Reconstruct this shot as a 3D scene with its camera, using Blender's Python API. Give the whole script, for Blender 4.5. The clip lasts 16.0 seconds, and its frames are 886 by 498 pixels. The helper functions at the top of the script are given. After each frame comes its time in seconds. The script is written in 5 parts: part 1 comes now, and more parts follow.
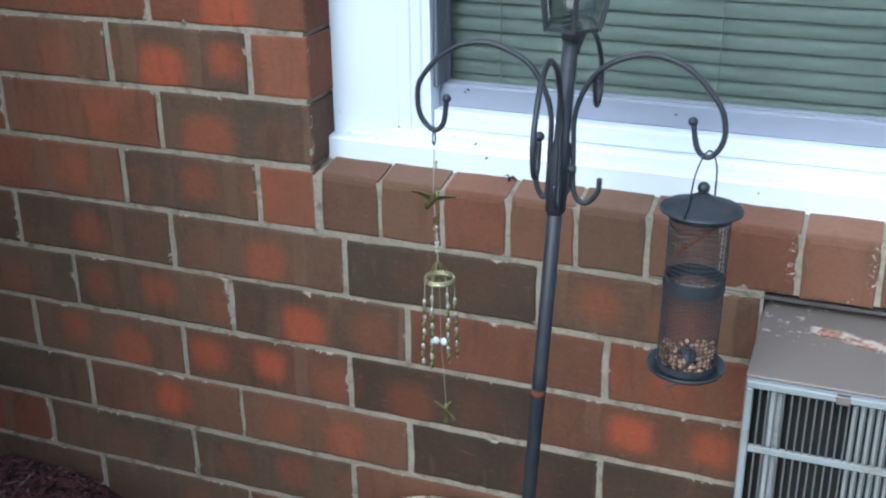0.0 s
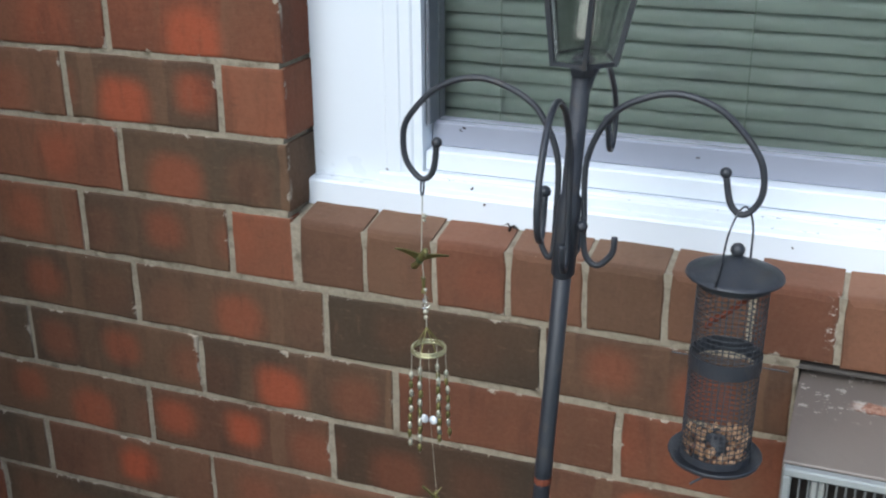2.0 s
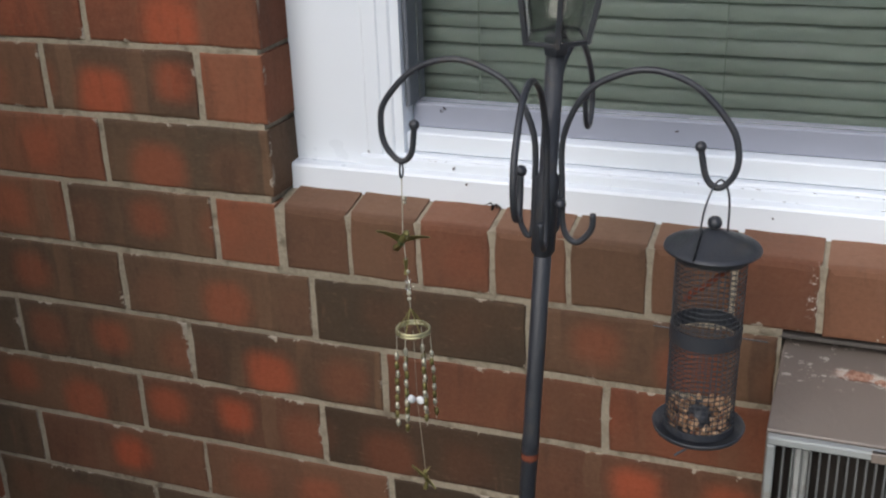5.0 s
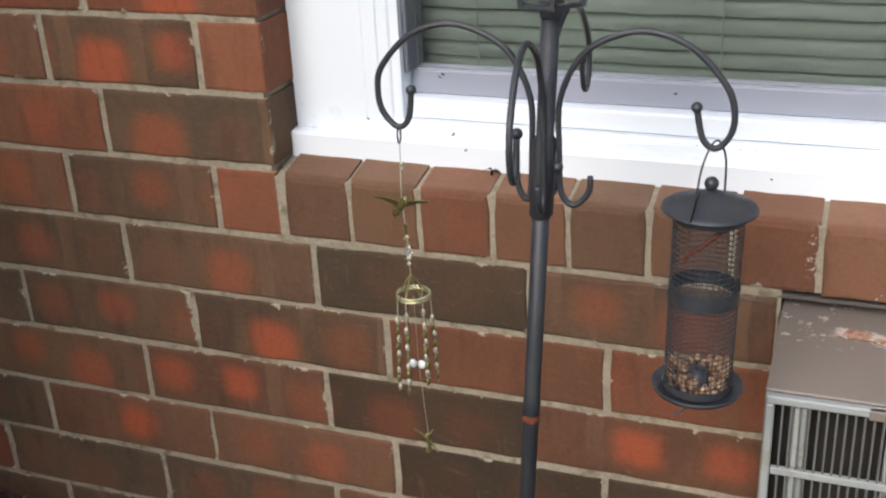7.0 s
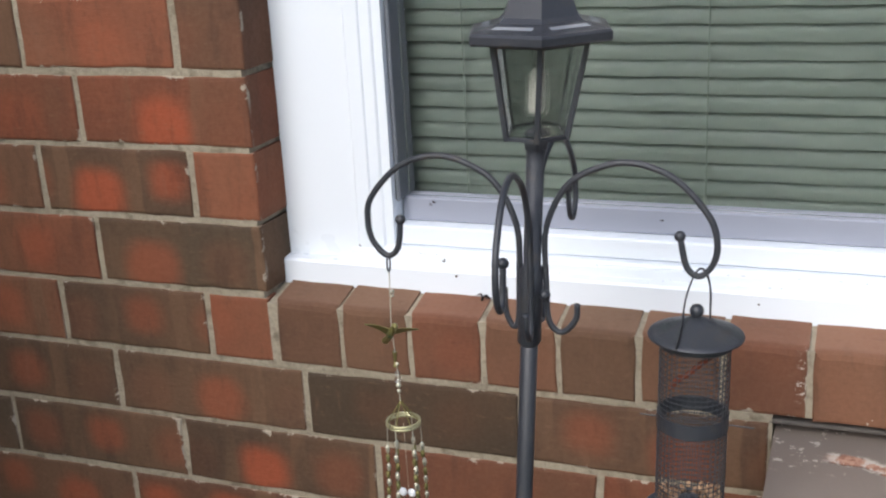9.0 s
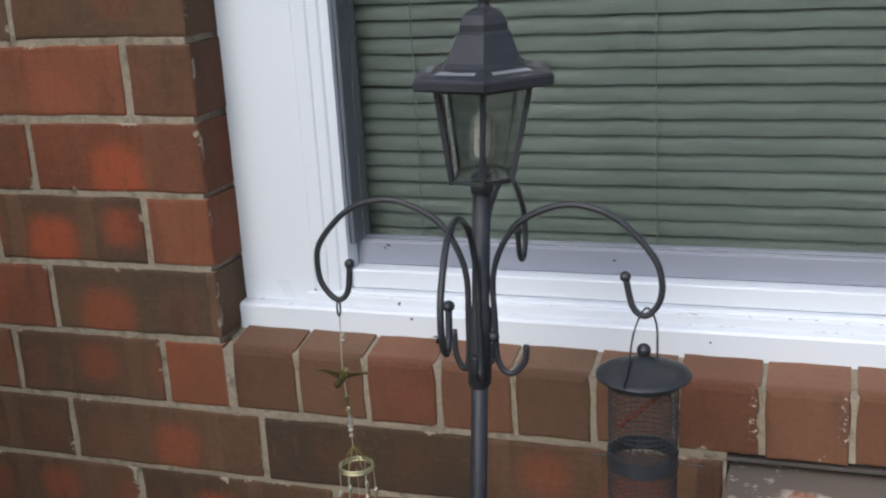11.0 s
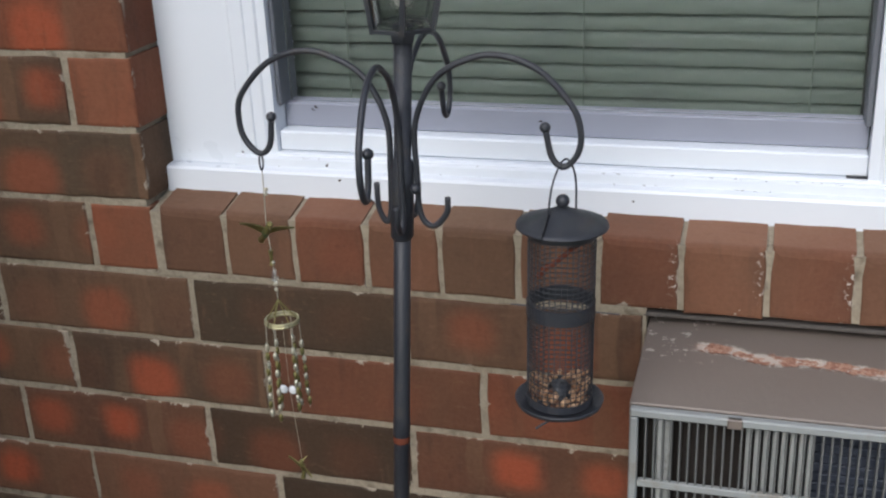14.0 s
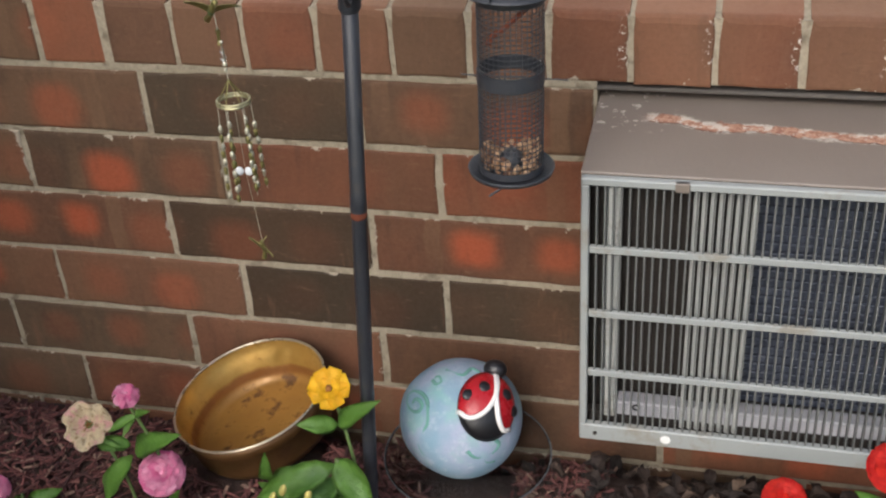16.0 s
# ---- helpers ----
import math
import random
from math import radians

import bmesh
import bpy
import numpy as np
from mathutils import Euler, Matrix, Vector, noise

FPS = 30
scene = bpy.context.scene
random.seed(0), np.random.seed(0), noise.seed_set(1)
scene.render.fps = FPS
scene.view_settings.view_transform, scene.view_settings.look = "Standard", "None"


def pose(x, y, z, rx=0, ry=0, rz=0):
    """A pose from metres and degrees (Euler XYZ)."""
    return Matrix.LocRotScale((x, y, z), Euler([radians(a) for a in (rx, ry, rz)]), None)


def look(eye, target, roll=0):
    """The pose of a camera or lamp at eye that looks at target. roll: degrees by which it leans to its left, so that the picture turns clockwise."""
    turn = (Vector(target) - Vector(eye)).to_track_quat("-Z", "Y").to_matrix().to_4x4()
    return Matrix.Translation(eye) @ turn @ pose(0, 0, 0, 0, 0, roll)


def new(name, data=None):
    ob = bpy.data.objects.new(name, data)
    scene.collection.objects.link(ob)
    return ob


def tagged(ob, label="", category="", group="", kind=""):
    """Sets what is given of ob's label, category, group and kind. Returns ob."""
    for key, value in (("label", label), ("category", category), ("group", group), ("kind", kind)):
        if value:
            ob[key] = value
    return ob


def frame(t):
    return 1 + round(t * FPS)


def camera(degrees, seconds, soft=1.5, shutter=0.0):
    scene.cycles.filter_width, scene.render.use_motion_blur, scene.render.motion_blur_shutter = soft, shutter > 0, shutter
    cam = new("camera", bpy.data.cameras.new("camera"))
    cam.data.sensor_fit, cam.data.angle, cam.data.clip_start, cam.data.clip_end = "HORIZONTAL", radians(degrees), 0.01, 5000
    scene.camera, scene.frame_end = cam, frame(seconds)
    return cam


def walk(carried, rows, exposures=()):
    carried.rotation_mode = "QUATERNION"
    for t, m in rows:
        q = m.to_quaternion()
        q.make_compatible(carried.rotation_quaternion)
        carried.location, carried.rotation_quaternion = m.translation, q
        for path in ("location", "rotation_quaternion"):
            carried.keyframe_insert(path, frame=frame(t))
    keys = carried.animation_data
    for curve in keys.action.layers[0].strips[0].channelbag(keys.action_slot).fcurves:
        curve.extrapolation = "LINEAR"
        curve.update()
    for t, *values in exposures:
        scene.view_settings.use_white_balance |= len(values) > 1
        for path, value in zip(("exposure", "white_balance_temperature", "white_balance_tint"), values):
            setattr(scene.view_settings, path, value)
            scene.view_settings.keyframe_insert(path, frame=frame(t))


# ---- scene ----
cam = camera(42.5, 16.0, soft=2.2)
EXPOSURES = [(0.0, 0.47, 4950, 2), (1.5, 0.38, 5300, 4), (3.5, -0.09, 5850, 8), (4.5, -0.18, 6000, 10), (5.0, -0.08, 6000, 10), (7.5, 0.44, 6200, 10),
             (8.5, 0.45, 6100, 10), (9.0, 0.36, 5950, 10), (11.5, -0.16, 5850, 10), (14.0, -0.07, 5850, 10), (15.0, 0.08, 6050, 10), (16.0, 0.36, 6200, 10)]
PATH = [
    (0, (0.729, -1.437, 1.367), (0.055, 0.277, 0.588), -0.6),
    (0.5, (0.681, -1.293, 1.327), (-0.036, 0.401, 0.542), -1.1),
    (1, (0.673, -1.27, 1.325), (-0.026, 0.431, 0.538), -0.8),
    (1.5, (0.673, -1.266, 1.332), (-0.011, 0.45, 0.567), -0.5),
    (2, (0.674, -1.262, 1.335), (-0.009, 0.467, 0.597), -0.4),
    (2.5, (0.674, -1.261, 1.336), (-0.008, 0.478, 0.622), -0.4),
    (3, (0.678, -1.259, 1.338), (-0.005, 0.484, 0.633), -0.5),
    (3.5, (0.679, -1.26, 1.34), (0.002, 0.484, 0.632), -0.8),
    (4, (0.682, -1.262, 1.34), (0.009, 0.478, 0.621), -1.1),
    (4.5, (0.684, -1.264, 1.34), (0.016, 0.469, 0.597), -1.5),
    (5, (0.688, -1.263, 1.34), (0.02, 0.456, 0.567), -2.0),
    (7.5, (0.699, -1.268, 1.338), (0.023, 0.425, 0.516), -3.2),
    (8, (0.702, -1.267, 1.34), (0.017, 0.449, 0.575), -3.2),
    (8.5, (0.705, -1.27, 1.343), (0.016, 0.473, 0.647), -3.1),
    (9, (0.708, -1.272, 1.349), (0.023, 0.499, 0.722), -3.0),
    (9.2, (0.71, -1.271, 1.35), (0.026, 0.51, 0.751), -3.1),
    (11.3, (0.734, -1.269, 1.351), (0.102, 0.543, 0.79), -3.2),
    (11.5, (0.736, -1.271, 1.349), (0.111, 0.543, 0.784), -3.1),
    (12, (0.737, -1.275, 1.349), (0.134, 0.539, 0.762), -2.9),
    (12.5, (0.741, -1.277, 1.345), (0.156, 0.534, 0.73), -2.7),
    (13, (0.745, -1.279, 1.339), (0.178, 0.525, 0.687), -2.5),
    (13.5, (0.748, -1.281, 1.331), (0.2, 0.511, 0.634), -2.5),
    (14, (0.754, -1.279, 1.321), (0.218, 0.494, 0.568), -2.5),
    (14.5, (0.761, -1.28, 1.31), (0.239, 0.47, 0.494), -2.8),
    (15, (0.768, -1.279, 1.3), (0.262, 0.439, 0.411), -3.2),
    (15.5, (0.772, -1.288, 1.294), (0.29, 0.393, 0.323), -3.6),
    (16, (0.767, -1.307, 1.289), (0.322, 0.338, 0.242), -3.8),
]
walk(cam, [(t, look(eye, target, roll)) for t, eye, target, roll in PATH], EXPOSURES)

# ---- light ----
world = bpy.data.worlds.new("sky")
scene.world = world
world.use_nodes = True
wn = world.node_tree
sky = wn.nodes.new("ShaderNodeTexSky")
sky.sky_type, sky.sun_disc = "NISHITA", False
sky.sun_elevation, sky.sun_rotation = radians(39), radians(189.5)
sky.air_density, sky.dust_density, sky.ozone_density = 1.0, 4.0, 1.0
bg = wn.nodes["Background"]
bg.inputs["Strength"].default_value = 0.15
wn.links.new(sky.outputs["Color"], bg.inputs["Color"])
sun = new("sun", bpy.data.lights.new("sun", "SUN"))
sun.data.energy, sun.data.angle, sun.data.color = 1.5, radians(32), (1.0, 0.985, 0.96)
sun.matrix_world = look((-0.5, -3.0, 2.5), (0, 0, 0))


# ---- materials ----
class Nodes:
    """Short writing of node trees."""

    def __init__(self, name, rough=0.7, metal=0.0):
        self.mat = bpy.data.materials.new(name)
        self.mat.use_nodes = True
        self.t = self.mat.node_tree
        self.b = self.t.nodes["Principled BSDF"]
        self.b.inputs["Roughness"].default_value = rough
        self.b.inputs["Metallic"].default_value = metal
        self.co = self.t.nodes.new("ShaderNodeTexCoord").outputs["Object"]

    def link(self, a, sock):
        if hasattr(a, "is_output"):
            self.t.links.new(a, sock)
        else:
            sock.default_value = (*a, 1.0) if isinstance(a, tuple) and len(a) == 3 and sock.type == "RGBA" else a

    def m(self, op, a, b=0.0, c=0.0):
        n = self.t.nodes.new("ShaderNodeMath")
        n.operation = op
        for v, s in zip((a, b, c), n.inputs):
            self.link(v, s)
        return n.outputs[0]

    def mix(self, f, a, b, blend="MIX"):
        n = self.t.nodes.new("ShaderNodeMix")
        n.data_type, n.blend_type = "RGBA", blend
        self.link(f, n.inputs["Factor"])
        self.link(a, n.inputs[6])
        self.link(b, n.inputs[7])
        return n.outputs[2]

    def noise(self, scale, detail=4.0, rough=0.55, at=None, stretch=None):
        n = self.t.nodes.new("ShaderNodeTexNoise")
        n.inputs["Scale"].default_value, n.inputs["Detail"].default_value = scale, detail
        n.inputs["Roughness"].default_value = rough
        at = at or self.co
        if stretch:
            mp = self.t.nodes.new("ShaderNodeMapping")
            mp.inputs["Scale"].default_value = stretch
            self.t.links.new(at, mp.inputs["Vector"])
            at = mp.outputs[0]
        self.t.links.new(at, n.inputs["Vector"])
        return n.outputs["Fac"]

    def ramp(self, f, lo, hi, a=0.0, b=1.0):
        n = self.t.nodes.new("ShaderNodeMapRange")
        n.interpolation_type = "SMOOTHSTEP"
        self.link(f, n.inputs["Value"])
        for key, v in (("From Min", lo), ("From Max", hi), ("To Min", a), ("To Max", b)):
            self.link(v, n.inputs[key])
        return n.outputs["Result"]

    def xyz(self, at=None):
        n = self.t.nodes.new("ShaderNodeSeparateXYZ")
        self.t.links.new(at or self.co, n.inputs[0])
        return n.outputs

    def info(self):
        return self.t.nodes.new("ShaderNodeObjectInfo").outputs

    def shift(self, by, amount=(7.0, 3.0, 5.0)):
        """Object coordinates moved by a number, so that alike pieces differ."""
        n = self.t.nodes.new("ShaderNodeVectorMath")
        n.operation = "MULTIPLY_ADD"
        c = self.t.nodes.new("ShaderNodeCombineXYZ")
        for s in c.inputs:
            self.link(by, s)
        self.t.links.new(c.outputs[0], n.inputs[0])
        n.inputs[1].default_value = amount
        self.t.links.new(self.co, n.inputs[2])
        return n.outputs[0]

    def done(self, colour, bump=None, height=0.002, rough=None):
        self.link(colour, self.b.inputs["Base Color"])
        if bump is not None:
            n = self.t.nodes.new("ShaderNodeBump")
            n.inputs["Distance"].default_value = height
            self.t.links.new(bump, n.inputs["Height"])
            self.t.links.new(n.outputs[0], self.b.inputs["Normal"])
        if rough is not None:
            self.link(rough, self.b.inputs["Roughness"])
        return self.mat


def brick_material():
    """Flashed clay: brown skin with red kiln marks. The object's colour holds redness, mark strength and mark phase."""
    n = Nodes("flashed_brick", 0.85)
    info = n.info()
    rnd = info["Random"]
    sep = n.t.nodes.new("ShaderNodeSeparateColor")
    n.t.links.new(info["Color"], sep.inputs[0])
    red, marks, phase = sep.outputs
    at = n.shift(rnd)
    x, y, z = n.xyz()
    wob = n.noise(14, 3, at=at)
    wx = n.m("ADD", x, n.m("MULTIPLY", n.m("SUBTRACT", wob, 0.5), 0.018))
    wz = n.m("ADD", z, n.m("MULTIPLY", n.m("SUBTRACT", n.noise(17, 3, at=at, stretch=(1, 1, 2)), 0.5), 0.02))
    u = n.m("DIVIDE", n.m("ADD", n.m("ADD", wx, 2.0), n.m("MULTIPLY", phase, 0.12)), 0.118)
    cell = n.m("FLOOR", u)
    fu = n.m("MULTIPLY", n.m("SUBTRACT", n.m("SUBTRACT", u, cell), 0.5), 0.118)
    pick = n.t.nodes.new("ShaderNodeTexWhiteNoise")
    pick.noise_dimensions = "1D"
    n.link(n.m("ADD", cell, n.m("MULTIPLY", rnd, 91.0)), pick.inputs["W"])
    low = n.m("SUBTRACT", wz, n.m("MULTIPLY", n.m("SUBTRACT", pick.outputs["Value"], 0.75), 0.03))
    d = n.m("POWER", n.m("ADD", n.m("POWER", n.m("ABSOLUTE", fu), 2.6), n.m("POWER", n.m("MULTIPLY", n.m("ABSOLUTE", low), 1.1), 2.6)), 1 / 2.6)
    middle = n.m("SUBTRACT", n.m("MULTIPLY", n.m("ADD", cell, 0.5), 0.118), n.m("ADD", 2.0, n.m("MULTIPLY", phase, 0.12)))
    central = n.ramp(n.m("ABSOLUTE", middle), 0.05, 0.075, 1.0, 0.0)
    strength = n.m("MULTIPLY", n.m("MAXIMUM", central, n.ramp(pick.outputs["Value"], 0.2, 0.9, 0.05, 0.75)), n.m("MULTIPLY", marks, 0.9))
    size = n.m("MULTIPLY", n.m("SUBTRACT", pick.outputs["Value"], 0.5), 0.014)
    spot = n.m("MULTIPLY", n.ramp(n.m("ADD", d, size), 0.018, 0.052, 1.0, 0.0), strength)
    band = n.m("MULTIPLY", n.ramp(n.m("ABSOLUTE", fu), 0.045, 0.049, 0.0, 1.0), n.m("MULTIPLY", n.ramp(marks, 0.15, 0.5), n.ramp(n.noise(6, 2, at=at, stretch=(1, 1, 0.3)), 0.42, 0.62, 0.0, 0.75)))
    blot = n.noise(9, 5, 0.6, at=at)
    grain = n.noise(160, 4, 0.7, at=at)
    pores = n.noise(55, 5, 0.75, at=at, stretch=(0.6, 1, 1.6))
    wide = n.noise(4.5, 3, 0.5, at=at, stretch=(1, 1, 0.6))
    brown = n.mix(blot, (0.043, 0.031, 0.02), (0.094, 0.064, 0.038))
    brown = n.mix(n.ramp(wide, 0.4, 0.62, 0.0, 0.5), brown, (0.122, 0.066, 0.035))
    reddish = n.mix(blot, (0.15, 0.043, 0.02), (0.245, 0.076, 0.035))
    reddish = n.mix(n.ramp(wide, 0.42, 0.6, 0.0, 0.5), reddish, (0.14, 0.066, 0.036))
    base = n.mix(n.m("MULTIPLY", red, n.ramp(blot, 0.2, 0.6, 0.75, 1.0)), brown, reddish)
    burnt = n.t.nodes.new("ShaderNodeTexWhiteNoise")
    burnt.noise_dimensions = "1D"
    n.link(n.m("MULTIPLY", rnd, 57.0), burnt.inputs["W"])
    code = info["Alpha"]
    tone = n.m("MULTIPLY", n.ramp(burnt.outputs["Value"], 0.0, 1.0, 0.92, 1.24), n.m("SUBTRACT", 1.0, n.m("MULTIPLY", n.m("COMPARE", code, 0.6, 0.04), 0.38)))
    base = n.mix(1.0, base, tone, "MULTIPLY")
    base = n.mix(band, base, (0.15, 0.086, 0.048))
    base = n.mix(spot, base, n.mix(blot, (0.26, 0.058, 0.024), (0.36, 0.084, 0.034)))
    base = n.mix(n.ramp(grain, 0.35, 0.8, 0.0, 0.14), base, (0.03, 0.02, 0.013))
    base = n.mix(n.ramp(pores, 0.7, 0.8, 0.0, 0.3), base, (0.24, 0.17, 0.12))
    streak = n.noise(20, 5, 0.65, at=at, stretch=(1.5, 1, 0.35))
    base = n.mix(n.ramp(streak, 0.5, 0.7, 0.0, 0.35), base, (0.045, 0.026, 0.016))
    base = n.mix(n.ramp(streak, 0.3, 0.42, 0.22, 0.0), base, (0.2, 0.1, 0.06))
    # sill tops paler: weathered clay, plus daylight on them put into the colour
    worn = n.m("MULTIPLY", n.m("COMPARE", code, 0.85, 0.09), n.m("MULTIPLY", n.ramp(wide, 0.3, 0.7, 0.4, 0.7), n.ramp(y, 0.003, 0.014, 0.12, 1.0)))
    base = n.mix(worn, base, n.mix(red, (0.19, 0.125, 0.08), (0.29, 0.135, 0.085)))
    # mortar smeared over the arrises
    gx, gy, gz = n.xyz(n.t.nodes[n.co.node.name].outputs["Generated"])
    edge = n.m("MINIMUM", n.m("MULTIPLY", n.m("MINIMUM", gx, n.m("SUBTRACT", 1.0, gx)), 0.24), n.m("MULTIPLY", n.m("MINIMUM", gz, n.m("SUBTRACT", 1.0, gz)), 0.092))
    lump = n.noise(26, 6, 0.75, at=at)
    smear = n.ramp(n.m("SUBTRACT", edge, n.m("MULTIPLY", n.ramp(lump, 0.52, 0.85), n.m("ADD", 0.011, n.m("MULTIPLY", phase, 0.009)))), -0.0006, 0.001, 1.0, 0.0)
    smear = n.m("MULTIPLY", smear, n.ramp(y, 0.006, 0.009, 1.0, 0.0))
    base = n.mix(smear, base, n.mix(blot, (0.26, 0.22, 0.16), (0.41, 0.36, 0.29)))
    # lime washed out beside some joints
    lime = n.m("MULTIPLY", n.ramp(n.noise(150, 4, 0.7, at=at), 0.57, 0.62), n.m("MULTIPLY", n.ramp(gx, 0.84, 0.93), n.m("COMPARE", code, 0.8, 0.04)))
    lime = n.m("MULTIPLY", lime, n.ramp(n.m("ABSOLUTE", n.m("SUBTRACT", gz, 0.45)), 0.15, 0.35, 0.85, 0.0))
    base = n.mix(lime, base, (0.62, 0.57, 0.5))
    drag = n.noise(95, 4, 0.7, at=at, stretch=(0.4, 1, 1.3))
    base = n.mix(n.ramp(drag, 0.58, 0.74, 0.0, 0.22), base, (0.04, 0.025, 0.016))
    base = n.mix(n.ramp(drag, 0.28, 0.42, 0.2, 0.0), base, (0.22, 0.13, 0.08))
    n.b.inputs["Specular IOR Level"].default_value = 0.3
    h = n.m("ADD", n.m("MULTIPLY", grain, 0.4), n.m("ADD", pores, n.m("MULTIPLY", drag, -0.8)))
    return n.done(base, h, 0.0008, n.ramp(grain, 0.2, 0.8, 0.72, 0.95))


def mortar_material():
    n = Nodes("mortar", 0.95)
    a, b, c = n.noise(7, 5), n.noise(120, 4, 0.7), n.noise(34, 4, 0.6)
    col = n.mix(a, (0.22, 0.185, 0.125), (0.4, 0.35, 0.265))
    col = n.mix(n.ramp(b, 0.35, 0.75, 0.0, 0.5), col, (0.16, 0.13, 0.09))
    col = n.mix(n.ramp(c, 0.5, 0.72, 0.0, 0.75), col, (0.11, 0.085, 0.055))
    return n.done(col, n.m("ADD", b, n.m("MULTIPLY", c, 2.0)), 0.003)


def plain(name, colour, rough=0.5, metal=0.0, vary=0.25, scale=30.0, bump=0.0004, dirt=None):
    """Paint, metal or plastic with mottling at two scales."""
    n = Nodes(name, rough, metal)
    a, b = n.noise(scale, 5, 0.6), n.noise(scale * 9, 3, 0.6)
    dark = tuple(v * (1 - vary) for v in colour)
    col = n.mix(a, dark, colour)
    if dirt:
        col = n.mix(n.ramp(n.m("ADD", a, n.m("MULTIPLY", b, 0.3)), 0.68, 0.9, 0.0, 0.8), col, dirt)
    return n.done(col, b, bump, n.ramp(a, 0.2, 0.8, max(rough - 0.12, 0.05), min(rough + 0.12, 1)))


def glass(name, tint=(1, 1, 1), rough=0.0, ior=1.45):
    n = Nodes(name, rough)
    n.b.inputs["Transmission Weight"].default_value = 1.0
    n.b.inputs["IOR"].default_value = ior
    n.b.inputs["Base Color"].default_value = (*tint, 1)
    return n.mat


def case_material():
    """Taupe enamel, peeled to rust and pale primer in a strip along the top."""
    n = Nodes("taupe_enamel", 0.5)
    x, y, z = n.xyz()
    a, b, c = n.noise(60, 6, 0.7), n.noise(8, 4), n.noise(140, 4, 0.7)
    col = n.mix(b, (0.165, 0.135, 0.112), (0.2, 0.168, 0.142))
    mid = n.m("ADD", n.m("ADD", n.m("SUBTRACT", -0.051, n.m("MULTIPLY", x, 0.03)), n.ramp(x, 0.07, 0.17, 0.022, 0.0)), n.m("MULTIPLY", n.m("SUBTRACT", n.noise(11, 4), 0.5), 0.045))
    off = n.m("ABSOLUTE", n.m("SUBTRACT", y, mid))
    off = n.m("ADD", off, n.m("MULTIPLY", n.m("SUBTRACT", a, 0.5), 0.03))
    along = n.ramp(n.m("ADD", x, n.m("MULTIPLY", a, 0.03)), 0.07, 0.09)
    strip = n.m("MULTIPLY", n.m("MULTIPLY", n.ramp(off, 0.0075, 0.0125, 1.0, 0.0), along), n.ramp(z, 0.38, 0.385))
    rim = n.m("MULTIPLY", n.m("MULTIPLY", n.ramp(off, 0.013, 0.018, 1.0, 0.0), along), n.ramp(z, 0.38, 0.385))
    flake = n.m("MULTIPLY", n.m("MULTIPLY", n.ramp(n.noise(80, 3, 0.6), 0.6, 0.63), n.ramp(x, 0.05, 0.11, 1.0, 0.0)), n.ramp(z, 0.38, 0.385))
    flake = n.m("MULTIPLY", flake, n.ramp(y, -0.08, -0.06))
    pale = n.m("MAXIMUM", n.m("MULTIPLY", rim, n.ramp(a, 0.5, 0.56)), flake)
    col = n.mix(strip, col, n.mix(n.ramp(c, 0.4, 0.62), (0.24, 0.11, 0.07), (0.42, 0.25, 0.17)))
    col = n.mix(n.m("MULTIPLY", pale, 0.8), col, (0.52, 0.47, 0.4))
    return n.done(col, n.m("SUBTRACT", c, n.m("MULTIPLY", strip, 2.0)), 0.0006, n.mix(strip, (0.45,) * 3, (0.9,) * 3))


def ground_material():
    """Dark red mulch and soil in the bed, mown grass further out."""
    n = Nodes("mulch_and_lawn", 0.95)
    x, y, z = n.xyz()
    a, b, c = n.noise(40, 6, 0.7), n.noise(9, 4), n.noise(140, 4, 0.7)
    bed = n.mix(a, (0.018, 0.011, 0.008), (0.09, 0.038, 0.025))
    bed = n.mix(n.ramp(b, 0.4, 0.7), bed, n.mix(c, (0.018, 0.011, 0.008), (0.06, 0.034, 0.024)))
    lawn = n.mix(c, (0.03, 0.055, 0.014), (0.09, 0.15, 0.04))
    return n.done(n.mix(n.ramp(y, -1.15, -1.05, 1.0, 0.0), bed, lawn), n.m("ADD", a, c), 0.01)


def chip_material():
    n = Nodes("wood_chip", 0.9)
    g = n.t.nodes.new("ShaderNodeNewGeometry").outputs["Random Per Island"]
    col = n.mix(g, (0.06, 0.024, 0.022), (0.18, 0.06, 0.052))
    col = n.mix(n.ramp(g, 0.88, 0.97), col, (0.24, 0.15, 0.11))
    col = n.mix(n.ramp(n.noise(220, 3, 0.7), 0.4, 0.7, 0.0, 0.6), col, (0.015, 0.008, 0.006))
    return n.done(col, n.noise(300, 3), 0.001)


def island(name, lo, hi, odd=None, rough=0.7, bump=250.0, height=0.0006):
    n = Nodes(name, rough)
    g = n.t.nodes.new("ShaderNodeNewGeometry").outputs["Random Per Island"]
    col = n.mix(g, lo, hi)
    if odd:
        col = n.mix(n.ramp(g, 0.8, 0.9), col, odd)
    t = n.noise(bump, 3)
    col = n.mix(n.ramp(t, 0.4, 0.75, 0.0, 0.4), col, tuple(v * 0.5 for v in lo))
    return n.done(col, t, height)


